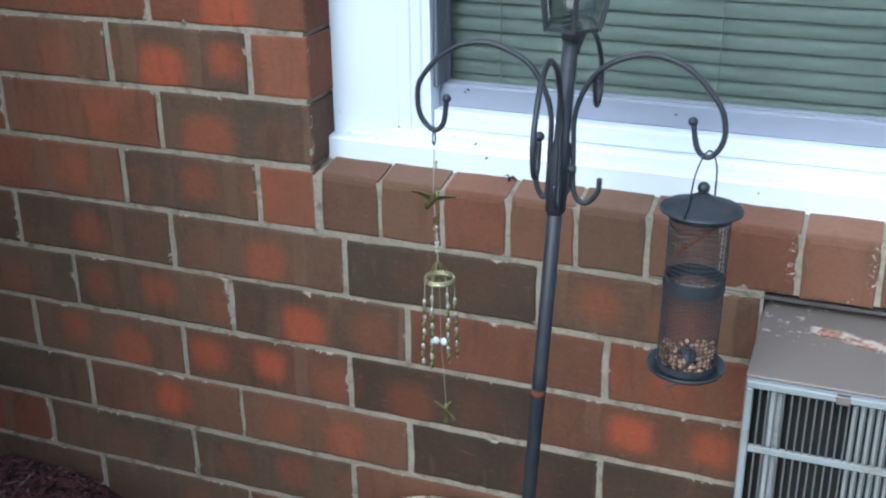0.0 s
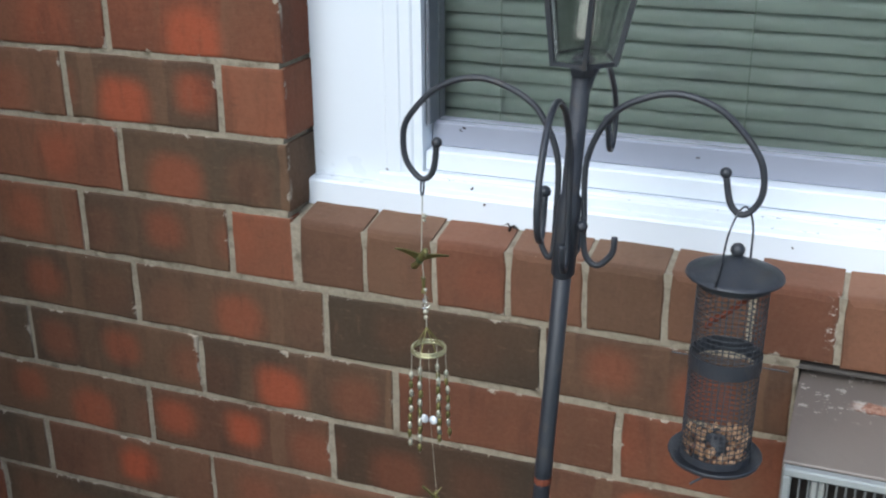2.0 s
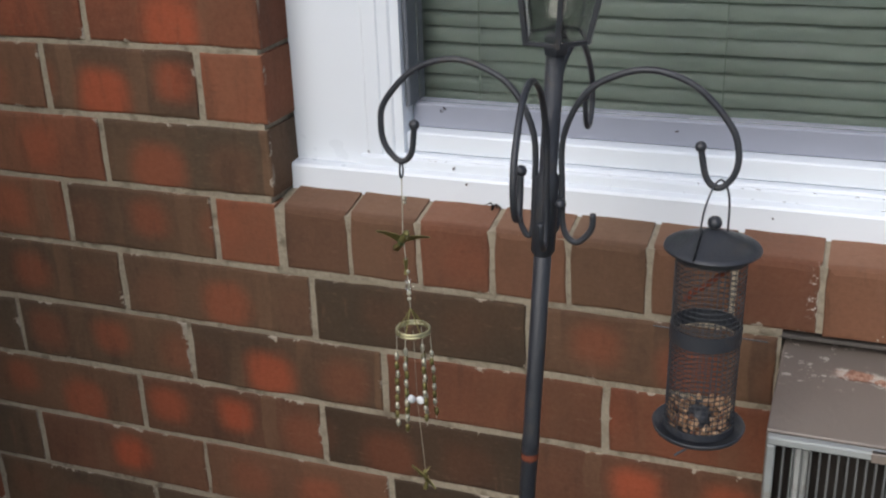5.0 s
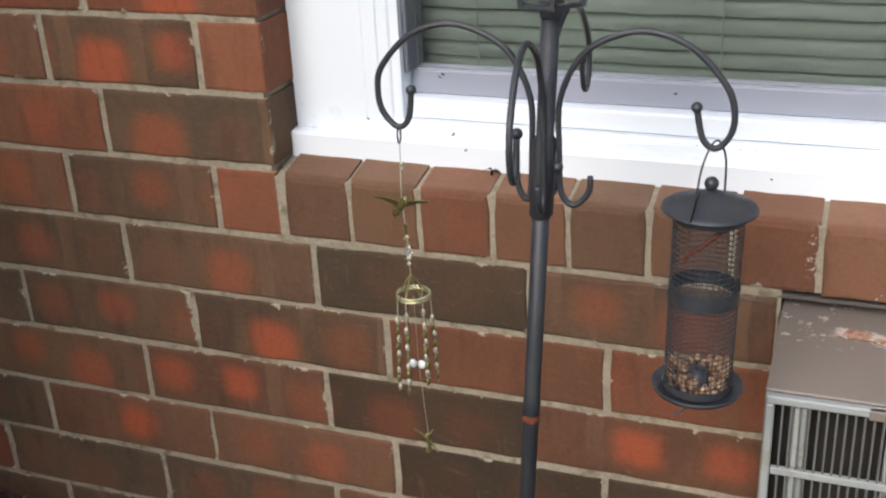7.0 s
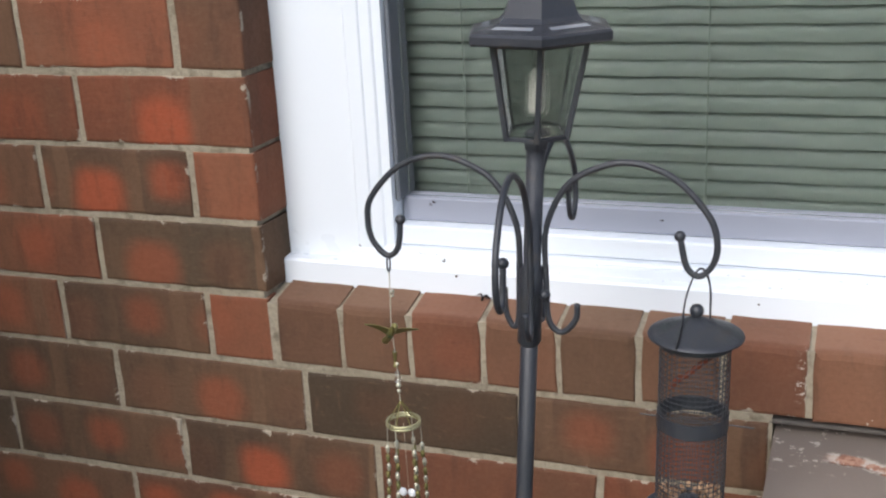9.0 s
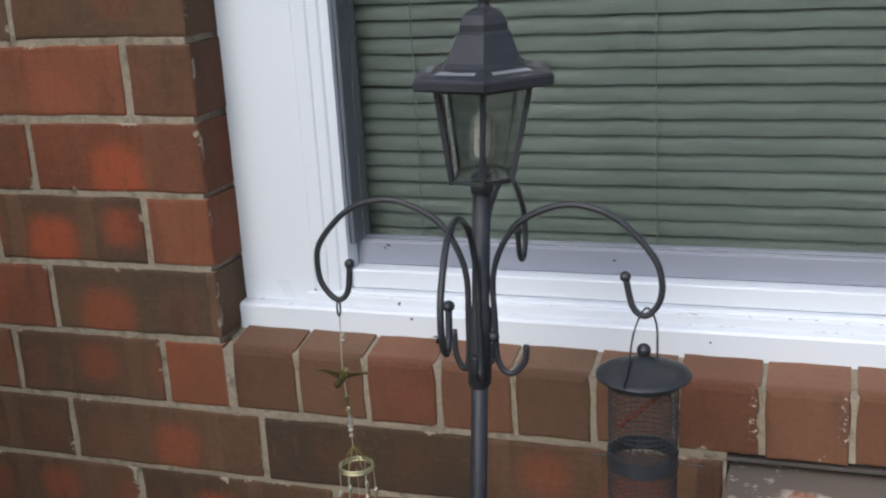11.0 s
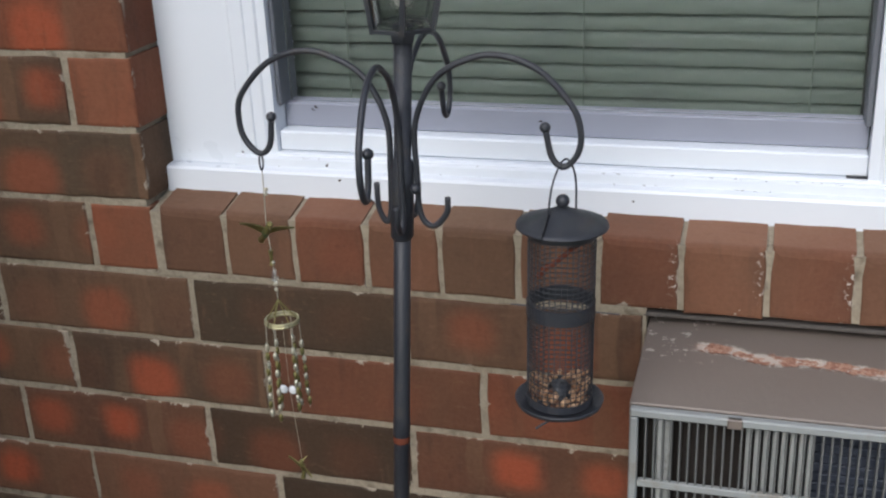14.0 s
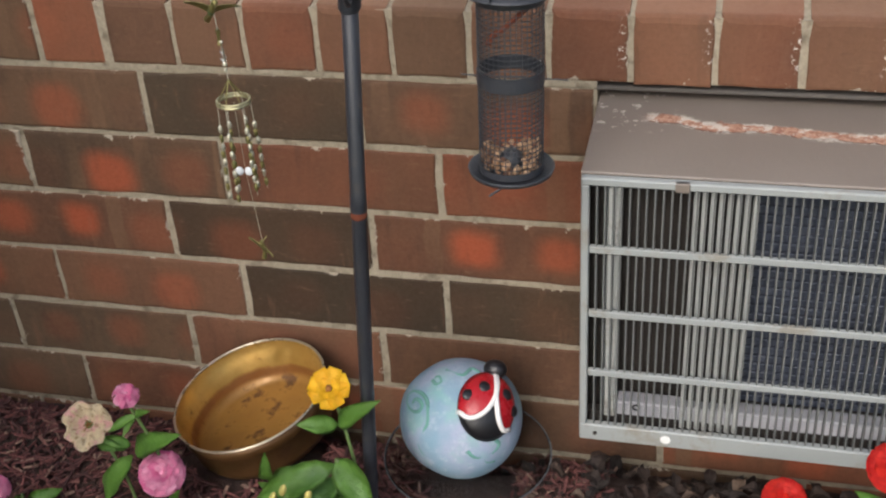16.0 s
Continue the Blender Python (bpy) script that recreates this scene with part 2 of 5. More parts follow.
def brass_material():
    """Tarnished brass: olive-gold walls, a rusty tide mark at the foot of the wall and dark stains on the floor of the pan."""
    n = Nodes("tarnished_brass", 0.5, 0.6)
    x, y, z = n.xyz()
    a, b, c = n.noise(16, 5, 0.6), n.noise(60, 4, 0.65), n.noise(30, 5, 0.65)
    col = n.mix(a, (0.36, 0.19, 0.036), (0.54, 0.36, 0.105))
    wavy = n.m("ADD", z, n.m("MULTIPLY", n.m("SUBTRACT", a, 0.5), 0.02))
    floor = n.ramp(wavy, 0.008, 0.016, 1.0, 0.0)
    col = n.mix(n.m("MULTIPLY", floor, 0.9), col, n.mix(c, (0.14, 0.056, 0.01), (0.42, 0.22, 0.045)))
    ring = n.ramp(n.m("ABSOLUTE", n.m("SUBTRACT", wavy, 0.02)), 0.004, 0.014, 1.0, 0.0)
    col = n.mix(n.m("MULTIPLY", ring, 0.85), col, (0.19, 0.062, 0.015))
    col = n.mix(n.m("MULTIPLY", n.ramp(c, 0.52, 0.64, 0.0, 0.85), floor), col, (0.085, 0.035, 0.012))
    col = n.mix(n.ramp(b, 0.64, 0.72, 0.0, 0.6), col, (0.08, 0.035, 0.015))
    gloss = n.ramp(b, 0.35, 0.7, 0.3, 0.7)
    n.link(n.m("SUBTRACT", 0.6, n.m("MULTIPLY", n.m("MAXIMUM", ring, floor), 0.35)), n.b.inputs["Metallic"])
    return n.done(col, b, 0.0006, gloss)


def ball_material():
    """Pale blue-grey painted concrete, mottled."""
    n = Nodes("painted_concrete", 0.75)
    a, b, c = n.noise(11, 4), n.noise(70, 5, 0.7), n.noise(26, 3)
    col = n.mix(n.ramp(a, 0.35, 0.65), (0.19, 0.31, 0.39), (0.33, 0.36, 0.47))
    col = n.mix(n.ramp(c, 0.48, 0.7, 0.0, 0.6), col, (0.2, 0.4, 0.36))
    col = n.mix(n.ramp(b, 0.5, 0.72, 0.0, 0.35), col, (0.5, 0.54, 0.6))
    return n.done(col, b, 0.002)


def leaf_material():
    """Mid-green leaf, paler in patches, darker and yellower in others."""
    n = Nodes("zinnia_leaf", 0.45)
    a, b, c = n.noise(28, 4, 0.6), n.noise(9, 3), n.noise(160, 3)
    col = n.mix(a, (0.075, 0.18, 0.026), (0.19, 0.38, 0.07))
    col = n.mix(n.ramp(b, 0.55, 0.72, 0.0, 0.6), col, (0.2, 0.34, 0.06))
    col = n.mix(n.ramp(b, 0.28, 0.42, 0.6, 0.0), col, (0.04, 0.11, 0.03))
    return n.done(col, n.m("ADD", a, c), 0.002)


def cream_petal_material():
    """Withered cream petal with brown veins and blushes of pink."""
    n = Nodes("withered_petal", 0.7)
    a, b = n.noise(60, 4, 0.6), n.noise(150, 4, 0.7)
    col = n.mix(a, (0.6, 0.47, 0.27), (0.86, 0.77, 0.56))
    col = n.mix(n.ramp(n.noise(35, 3), 0.5, 0.62, 0.0, 0.7), col, (0.76, 0.38, 0.42))
    col = n.mix(n.ramp(b, 0.52, 0.68, 0.0, 0.8), col, (0.3, 0.19, 0.08))
    return n.done(col, b, 0.0015)


M = dict(
    brick=brick_material(),
    mortar=mortar_material(),
    # brickwork of the unseen wall that only casts shade
    wing=plain("brown_brickwork", (0.1, 0.06, 0.04), 0.9, vary=0.4, scale=12),
    white=plain("white_vinyl", (0.71, 0.75, 0.795), 0.35, vary=0.03, scale=3, bump=0.00002),
    stile=plain("dark_grey_stile", (0.14, 0.15, 0.17), 0.5, vary=0.2, scale=20),
    rail=plain("grey_sash_rail", (0.275, 0.29, 0.345), 0.4, vary=0.12, scale=14),
    slat=plain("blind_slat", (0.158, 0.194, 0.158), 0.6, vary=0.12, scale=6),
    cord=plain("blind_cord", (0.12, 0.145, 0.115), 0.8),
    room=plain("room_paint", (0.35, 0.36, 0.33), 0.9),
    pane=glass("window_glass"),
    black=plain("black_powder_coat", (0.035, 0.0385, 0.047), 0.42, vary=0.35, scale=50, bump=0.0006, dirt=(0.05, 0.045, 0.04)),
    rust=plain("rust", (0.2, 0.05, 0.02), 0.9, vary=0.6, scale=120),
    lamp_glass=glass("lantern_glass", (0.97, 0.98, 0.96), 0.0, 1.18),
    tube=plain("frosted_tube", (0.4, 0.4, 0.35), 0.4, vary=0.05),
    solar=plain("solar_cell", (0.55, 0.58, 0.62), 0.12, vary=0.1),
    case=case_material(),
    # the seal and the shadow line under the sill share this dark colour
    seal_shade=plain("sealant_and_shadow", (0.12, 0.105, 0.092), 0.85, vary=0.6, scale=40, bump=0.002),
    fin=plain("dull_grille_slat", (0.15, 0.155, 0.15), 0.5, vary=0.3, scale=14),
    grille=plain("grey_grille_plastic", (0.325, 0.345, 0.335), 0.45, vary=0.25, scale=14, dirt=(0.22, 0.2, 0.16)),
    bracket=plain("galvanised_steel", (0.54, 0.565, 0.55), 0.5, 0.1, vary=0.3, scale=18, dirt=(0.2, 0.17, 0.13)),
    coil=plain("condenser_coil", (0.062, 0.075, 0.108), 0.55, 0.0, vary=0.3, scale=40),
    # dark brown holds the lack of light inside the unit; screws share it
    cavity=plain("dark_steel", (0.04, 0.032, 0.026), 0.8, vary=0.5, scale=30),
    pan=plain("pale_base_pan", (0.52, 0.52, 0.56), 0.5, vary=0.15, scale=16),
    ground=ground_material(),
    chip=chip_material(),
    leaf_litter=island("dry_leaf", (0.012, 0.0075, 0.0055), (0.04, 0.022, 0.015), (0.12, 0.08, 0.055), 0.85),
    nut=island("nut", (0.28, 0.14, 0.065), (0.62, 0.42, 0.25), (0.12, 0.05, 0.025), 0.55),
    brass=brass_material(),
    # rust, with shade and the mulch's reflection mixed into the brown
    brown_brass=plain("rust_shade_brass", (0.15, 0.075, 0.025), 0.45, 0.4, vary=0.6, scale=22, dirt=(0.05, 0.02, 0.01)),
    rim=plain("bright_rim", (0.62, 0.54, 0.4), 0.3, 0.7, vary=0.2),
    ball=ball_material(),
    red=plain("red_gloss", (0.42, 0.012, 0.02), 0.3, vary=0.3, scale=60),
    dot=plain("black_gloss", (0.012, 0.012, 0.014), 0.35),
    cream=plain("white_gloss", (0.78, 0.77, 0.74), 0.4, vary=0.08, scale=90),
    swirl=plain("green_wash", (0.17, 0.4, 0.33), 0.75, vary=0.5, scale=60),
    dish_rim=plain("cloudy_rim", (0.09, 0.095, 0.1), 0.25),
    dish=glass("clear_plastic", (0.72, 0.74, 0.75), 0.03, 1.3),
    gilt=plain("green_gilt", (0.3, 0.27, 0.1), 0.4, 0.7, vary=0.5, scale=90, dirt=(0.08, 0.14, 0.07)),
    hoop=plain("pale_gilt_wire", (0.5, 0.47, 0.27), 0.35, 0.6, vary=0.4, scale=90),
    silver=plain("silver_bead", (0.62, 0.6, 0.47), 0.3, 0.6, vary=0.3, scale=90),
    bead=glass("clear_bead", (0.9, 0.95, 0.93)),
    pearl=plain("pearl_disc", (0.75, 0.78, 0.8), 0.2, vary=0.1),
    thread=plain("thread", (0.4, 0.38, 0.3), 0.8),
    stem=plain("stem_green", (0.13, 0.2, 0.06), 0.6, vary=0.3, scale=60),
    leaf=leaf_material(),
    bud=plain("pale_bud", (0.5, 0.44, 0.13), 0.6, vary=0.3, scale=120),
    cream_petal=cream_petal_material(),
    pink=island("pink_petal", (0.8, 0.16, 0.37), (0.93, 0.45, 0.62), None, 0.6, 60),
    yellow=island("yellow_petal", (0.9, 0.5, 0.006), (0.95, 0.62, 0.015), None, 0.6, 60),
    scarlet=island("scarlet_petal", (0.65, 0.012, 0.01), (0.8, 0.04, 0.02), None, 0.6, 120),
    eye=plain("flower_eye", (0.3, 0.12, 0.02), 0.8, vary=0.5, scale=300),
)


# ---- mesh helpers ----
def link_mesh(name, bm, material, smooth=False):
    me = bpy.data.meshes.new(name)
    bm.to_mesh(me)
    bm.free()
    me.materials.append(material)
    if smooth:
        for p in me.polygons:
            p.use_smooth = True
    return me


def part(name, bm, material, parent=None, label="", smooth=False, at=None):
    ob = new(name, link_mesh(name, bm, material, smooth))
    if at is not None:
        ob.matrix_basis = at
    ob.parent = parent
    if label:
        ob["label"] = label
    return ob


def thing(name, at, label, category, group="", kind=""):
    ob = new(name)
    ob.empty_display_size = 0.05
    ob.matrix_basis = at
    return tagged(ob, label, category, group, kind)


def block(bm, x0, x1, y0, y1, z0, z1, c=0.0):
    """A box with chamfered edges, added to bm."""
    if c <= 0:
        vs = [bm.verts.new((x, y, z)) for x in (x0, x1) for y in (y0, y1) for z in (z0, z1)]
        for f in ((0, 1, 3, 2), (4, 6, 7, 5), (0, 4, 5, 1), (2, 3, 7, 6), (0, 2, 6, 4), (1, 5, 7, 3)):
            bm.faces.new([vs[i] for i in f])
        return vs
    got = bmesh.ops.create_cube(bm, size=1.0)["verts"]
    for v in got:
        v.co = ((x0 + x1) / 2 + v.co.x * (x1 - x0), (y0 + y1) / 2 + v.co.y * (y1 - y0), (z0 + z1) / 2 + v.co.z * (z1 - z0))
    edges = list({e for v in got for e in v.link_edges})
    bmesh.ops.bevel(bm, geom=edges, offset=c, segments=1, affect="EDGES")
    return got


def box(x0, x1, y0, y1, z0, z1, c=0.0):
    bm = bmesh.new()
    block(bm, x0, x1, y0, y1, z0, z1, c)
    return bm


def spline(points, steps=6):
    """Points on a smooth curve through the given ones."""
    p = [Vector(q) for q in points]
    p = [2 * p[0] - p[1], *p, 2 * p[-1] - p[-2]]
    out = []
    for i in range(1, len(p) - 2):
        for k in range(steps):
            t = k / steps
            a, b, c, d = p[i - 1 : i + 3]
            out.append(0.5 * (2 * b + (c - a) * t + (2 * a - 5 * b + 4 * c - d) * t * t + (3 * b - a - 3 * c + d) * t**3))
    return out + [p[-2]]


def sweep(bm, path, radius, sides=8, closed=False):
    """A round rod along a path; radius is a number or one for each point."""
    path = [Vector(p) for p in path]
    n = len(path)
    rad = radius if isinstance(radius, (list, tuple)) else [radius] * n
    rings, side = [], None
    for i, p in enumerate(path):
        d = (path[(i + 1) % n] - path[i - 1]) if closed else path[min(i + 1, n - 1)] - path[max(i - 1, 0)]
        d.normalize()
        if side is None:
            side = d.orthogonal().normalized()
        side = (side - d * side.dot(d)).normalized()
        up = d.cross(side)
        rings.append([bm.verts.new(p + rad[i] * (math.cos(a) * side + math.sin(a) * up)) for a in (2 * math.pi * k / sides for k in range(sides))])
    for i in range(n if closed else n - 1):
        a, b = rings[i], rings[(i + 1) % n]
        for k in range(sides):
            bm.faces.new((a[k], a[(k + 1) % sides], b[(k + 1) % sides], b[k]))
    if not closed:
        bm.faces.new(rings[0][::-1])
        bm.faces.new(rings[-1])
    return bm


def rod(path, radius, sides=8, closed=False):
    return sweep(bmesh.new(), path, radius, sides, closed)


def lathe(bm, profile, sides=32, at=(0, 0, 0), turn=0.0):
    """Turn a profile of (radius, height) round the upright axis."""
    rings = []
    for r, z in profile:
        if r < 1e-6:
            rings.append([bm.verts.new((at[0], at[1], at[2] + z))])
        else:
            rings.append([bm.verts.new((at[0] + r * math.cos(a), at[1] + r * math.sin(a), at[2] + z)) for a in (turn + 2 * math.pi * k / sides for k in range(sides))])
    for a, b in zip(rings, rings[1:]):
        for k in range(sides):
            f = [a[k % len(a)], a[(k + 1) % len(a)], b[(k + 1) % len(b)], b[k % len(b)]]
            f = [v for i, v in enumerate(f) if v not in f[:i]]
            if len(f) > 2:
                bm.faces.new(f)
    return bm


def turned(profile, sides=32, at=(0, 0, 0), turn=0.0):
    return lathe(bmesh.new(), profile, sides, at, turn)


def blob(bm, at, r, squash=(1, 1, 1), sub=1, rough=0.0, turn=None):
    vs = bmesh.ops.create_icosphere(bm, subdivisions=sub, radius=1.0)["verts"]
    for v in vs:
        k = 1 + rough * noise.noise(v.co * 1.7 + Vector(at) * 90)
        co = Vector([v.co[i] * squash[i] * r * k for i in range(3)])
        v.co = (turn @ co if turn else co) + Vector(at)
    return vs


def smooth01(a, b, v):
    t = min(max((v - a) / (b - a), 0), 1)
    return t * t * (3 - 2 * t)


# ---- ground ----
def ground_z(x, y):
    edge = 0.085 + 0.065 * smooth01(-0.35, -0.62, x)
    z = edge + (0.17 - edge) * smooth01(0.0, -0.14, y)
    z -= 0.17 * smooth01(-1.0, -2.2, y)
    z -= 0.022 * smooth01(0.17, 0.11, math.hypot(x - 0.462, y + 0.122))
    near = smooth01(-1.2, -0.8, y)
    return z + near * (0.012 * noise.noise(Vector((x * 6, y * 6, 0))) + 0.008 * noise.noise(Vector((x * 19, y * 19, 3))))


def build_ground():
    bm = bmesh.new()
    xs = [-2500, -300, -40, -8, -3] + [-1.6 + 0.04 * i for i in range(91)] + [3.5, 8, 40, 300, 2500]
    ys = [-2500, -300, -40, -8, -3.5, -2.4, -1.8, -1.4] + [-1.2 + 0.03 * i for i in range(42)] + [0.3, 3, 40, 300, 2500]
    grid = [[bm.verts.new((x, y, ground_z(x, y))) for y in ys] for x in xs]
    for i in range(len(xs) - 1):
        for j in range(len(ys) - 1):
            bm.faces.new((grid[i][j], grid[i + 1][j], grid[i + 1][j + 1], grid[i][j + 1]))
    tagged(part("ground", bm, M["ground"], smooth=True), "dark mulch bed that gives way to lawn", "ground", kind="structure")


build_ground()

# ---- wall ----
COURSE, STEP, FACE, SILL_Z = 0.1016, 0.1037, 0.0, 0.711
CORNER, JOINT = -0.044, 0.0088
OPEN_R, AC_L, AC_R = 1.045, 0.624, 1.288
TOP = 2.3


def build_wall():
    bm, y0, y1 = bmesh.new(), 0.0035, 0.27
    block(bm, -2.2, CORNER - 0.006, y0, y1, -0.1, TOP)
    block(bm, CORNER - 0.006, AC_L, y0, y1, -0.1, SILL_Z)
    block(bm, AC_L, AC_R, y0, y1, -0.1, 0.295)
    block(bm, AC_R, OPEN_R + 1.6, y0, y1, -0.1, SILL_Z)
    block(bm, OPEN_R, OPEN_R + 1.6, y0, y1, SILL_Z, TOP)
    block(bm, CORNER - 0.006, OPEN_R, 0.162, y1, SILL_Z, SILL_Z + 0.075)
    block(bm, CORNER - 0.006, OPEN_R, y0, y1, 2.0, TOP)
    w = part("wall_front", bm, M["mortar"])
    return tagged(w, "wall of flashed red-brown utility bricks with pale mortar", "wall", kind="structure")


wall = build_wall()


def brick_mesh(length, depth, height, seed, slope=0.0):
    """One brick with worn, uneven arrises, centred on its face; a sill brick has a sloping top and a rounded nose."""
    rng = random.Random(seed)
    bm = bmesh.new()
    nx, nz = max(3, round(length / 0.03)), 3
    loop = [(-1 + 2 * k / nx, -1) for k in range(nx)] + [(1, -1 + 2 * k / nz) for k in range(nz)]
    loop += [(1 - 2 * k / nx, 1) for k in range(nx)] + [(-1, 1 - 2 * k / nz) for k in range(nz)]
    nose = 0.0065 if slope else 0.0026
    rings = [[], [], [], []]
    for u, v in loop:
        x, z = u * length / 2, v * height / 2
        bite = 0.0016 + 0.0034 * max(0.0, rng.random() - 0.62) / 0.38
        jx, jz = rng.uniform(-0.0012, 0.0012), rng.uniform(-0.0012, 0.0012)
        round_off = nose if v > 0.99 else 0.0026
        for ring, (inset, y) in zip(rings, ((0.0, depth), (0.0, round_off * 1.15), (0.3, round_off * 0.33), (1.0, 0.0))):
            k = inset * (round_off + bite) if inset else 0.0
            wob = 0 if y == depth else 1
            p = Vector((x - u * (k if abs(u) > 0.99 else 0) + jx * wob, y, z - v * (k if abs(v) > 0.99 else 0) + jz * wob))
            if v > 0:
                p.z += slope * y * v
            ring.append(bm.verts.new(p))
    for r, q in zip(rings, rings[1:]):
        for k in range(len(loop)):
            j = (k + 1) % len(loop)
            bm.faces.new((r[k], r[j], q[j], q[k]))
    bm.faces.new(rings[-1])
    bm.faces.new(rings[0][::-1])
    bmesh.ops.recalc_face_normals(bm, faces=bm.faces[:])
    return link_mesh("brick", bm, M["brick"])


brick_meshes = {}


def lay(x0, x1, z, tint, parent, depth=0.092, height=COURSE - JOINT, joint=JOINT, slope=0.0, y=FACE):
    length = round(x1 - x0 - joint, 4)
    rng = random.Random(int(x0 * 977) * 31 + int(z * 977))
    key = (length, depth, height, slope, rng.randrange(3))
    if key not in brick_meshes:
        brick_meshes[key] = brick_mesh(length, depth, height, len(brick_meshes), slope)
    ob = new("brick", brick_meshes[key])
    ob.location = ((x0 + x1) / 2 + rng.uniform(-0.0012, 0.0012), y + rng.uniform(-0.0015, 0.0015), z + rng.uniform(-0.001, 0.001))
    ob.rotation_euler = (0, radians(rng.uniform(-0.25, 0.25)), 0)
    ob.color = tint if len(tint) == 4 else (*tint, 1.0)
    ob.parent = parent
    return ob


# redness, strength of the kiln marks, where the marks fall; by course and column
TINTS = {
    (1, -3): (0.1, 0.5, 0.39), (1, 0): (0.0, 0.05, 0.0, 0.6), (1, 3): (0.15, 0.45, 0.1), (1, -6): (0.05, 0.4, 0.62),
    (2, -5): (0.05, 0.5, 0.4), (2, -2): (0.08, 0.85, 0.74), (2, 1): (0.55, 0.1, 0.2), (2, 4): (0.75, 0.3, 0.6),
    (3, -3): (0.3, 0.95, 0.455), (3, 0): (0.0, 0.25, 0.0, 0.6), (3, 3): (0.35, 0.95, 0.6), (3, -6): (0.12, 0.6, 0.15),
    # (4, -5): kiln mark at full strength, with a sun patch put into it
    (4, -5): (0.3, 1.0, 0.39), (4, -2): (0.3, 0.45, 0.2), (4, 1): (0.0, 0.08, 0.1, 0.6), (4, 4): (0.0, 0.04, 0.2, 0.6),
    # (5, 3), (4, 4) and far-left columns: brown bricks with shade added in the tint
    (5, -3): (0.05, 0.3, 0.2), (5, 0): (0.35, 0.2, 0.6), (5, 3): (0.25, 0.1, 0.6), (6, -2): (0.45, 0.3, 0.4), (6, -5): (0.05, 0.2, 0.2), (4, -8): (0.0, 0.1, 0.2), (5, -6): (0.0, 0.15, 0.4), (2, -8): (0.0, 0.2, 0.3), (1, -9): (0.1, 0.2, 0.3), (3, -9): (0.1, 0.2, 0.3),
    (0, 0): (0.75, 0.1, 0.0), (0, 1): (0.1, 0.4, 0.4), (0, 2): (0.5, 0.4, 0.1), (-1, 0): (0.0, 0.5, 0.93), (-1, 1): (0.6, 0.4, 0.2),
    (-2, 0): (0.85, 0.15, 0.0), (-2, 1): (0.1, 0.9, 0.775), (-2, 2): (0.3, 0.3, 0.1), (-3, 0): (0.75, 0.85, 0.54), (-3, 1): (0.7, 0.3, 0.1),
    (-4, 0): (0.3, 0.1, 0.0), (-4, 1): (0.75, 0.2, 0.5), (-5, 0): (0.1, 0.2, 0.3),
}


def tint_of(course, col):
    rng = random.Random(course * 131 + col * 17 + 5)
    return TINTS.get((course, col), (rng.choice((0.05, 0.2, 0.5, 0.7)), rng.choice((0.1, 0.4, 0.8)), rng.random()))


def lay_wall():
    for course in range(1, 9):  # below the sill
        z = SILL_Z - (course - 0.5) * COURSE
        for col in range(-9, 13, 3):
            c = col + (0 if course % 2 else 1)
            a, b = c * STEP, (c + 3) * STEP
            gap = z > 0.28
            if gap and a >= AC_L - 0.03 and b <= AC_R + 0.05:
                continue
            if gap and a < AC_L - 0.03 < b:
                b = AC_L
            if gap and a < AC_R < b:
                a = AC_R + 0.012
            lay(a, b, z, tint_of(course, c), wall)
    for up in range(0, 15):  # beside the window
        z = SILL_Z + (up + 0.5) * COURSE
        cuts = [-0.143, -0.391, -0.70, -1.01] if up % 2 == 0 else [-0.31, -0.615, -0.92]
        edges = [CORNER + JOINT / 2, *cuts]
        for k, (b, a) in enumerate(zip(edges, edges[1:])):
            lay(a, b, z, tint_of(-up, k), wall)
        for k in range(3):
            a = OPEN_R + (0.1 if up % 2 else 0.25) + 0.305 * (k - 1)
            lay(max(a, OPEN_R), a + 0.305, z, tint_of(-up, 9 + k), wall)
    # the closing course over the window
    for k in range(4):
        lay(CORNER + 0.3 * k, CORNER + 0.3 * (k + 1), 2.05, tint_of(7, k), wall)


SILL_TINTS = [(0.25, 0.0, 0), (0.22, 0.05, 0.2), (0.6, 0.15, 0.4), (0.38, 0.05, 0.3), (0.16, 0.0, 0.5), (0.3, 0, 0.3), (0.52, 0, 0.85), (0.5, 0, 0.95), (0.5, 0, 0.9), (0.3, 0, 0.8), (0.25, 0, 0.5)]


def lay_sill():
    bm = box(CORNER - 0.004, OPEN_R, 0.0016, 0.16, SILL_Z + 0.0075, SILL_Z + 0.0925)
    for v in bm.verts:
        if v.co.z > SILL_Z + 0.01:
            v.co.z += 0.2 * v.co.y - 0.001
    block(bm, CORNER - 0.004, AC_L, 0.0018, 0.16, SILL_Z - 0.002, SILL_Z + 0.0074)
    s = part("brick_sill", bm, M["mortar"])
    tagged(s, "sloping rowlock sill of red-brown bricks under the window", "sill", kind="structure")
    for k in range(11):
        x = -0.038 + 0.1003 * k
        # alpha picks the paler tops, part weathering, part painted daylight; 0.8 adds lime
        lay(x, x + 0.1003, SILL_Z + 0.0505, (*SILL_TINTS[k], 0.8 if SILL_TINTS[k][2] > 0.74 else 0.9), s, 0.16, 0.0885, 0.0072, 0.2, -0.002)


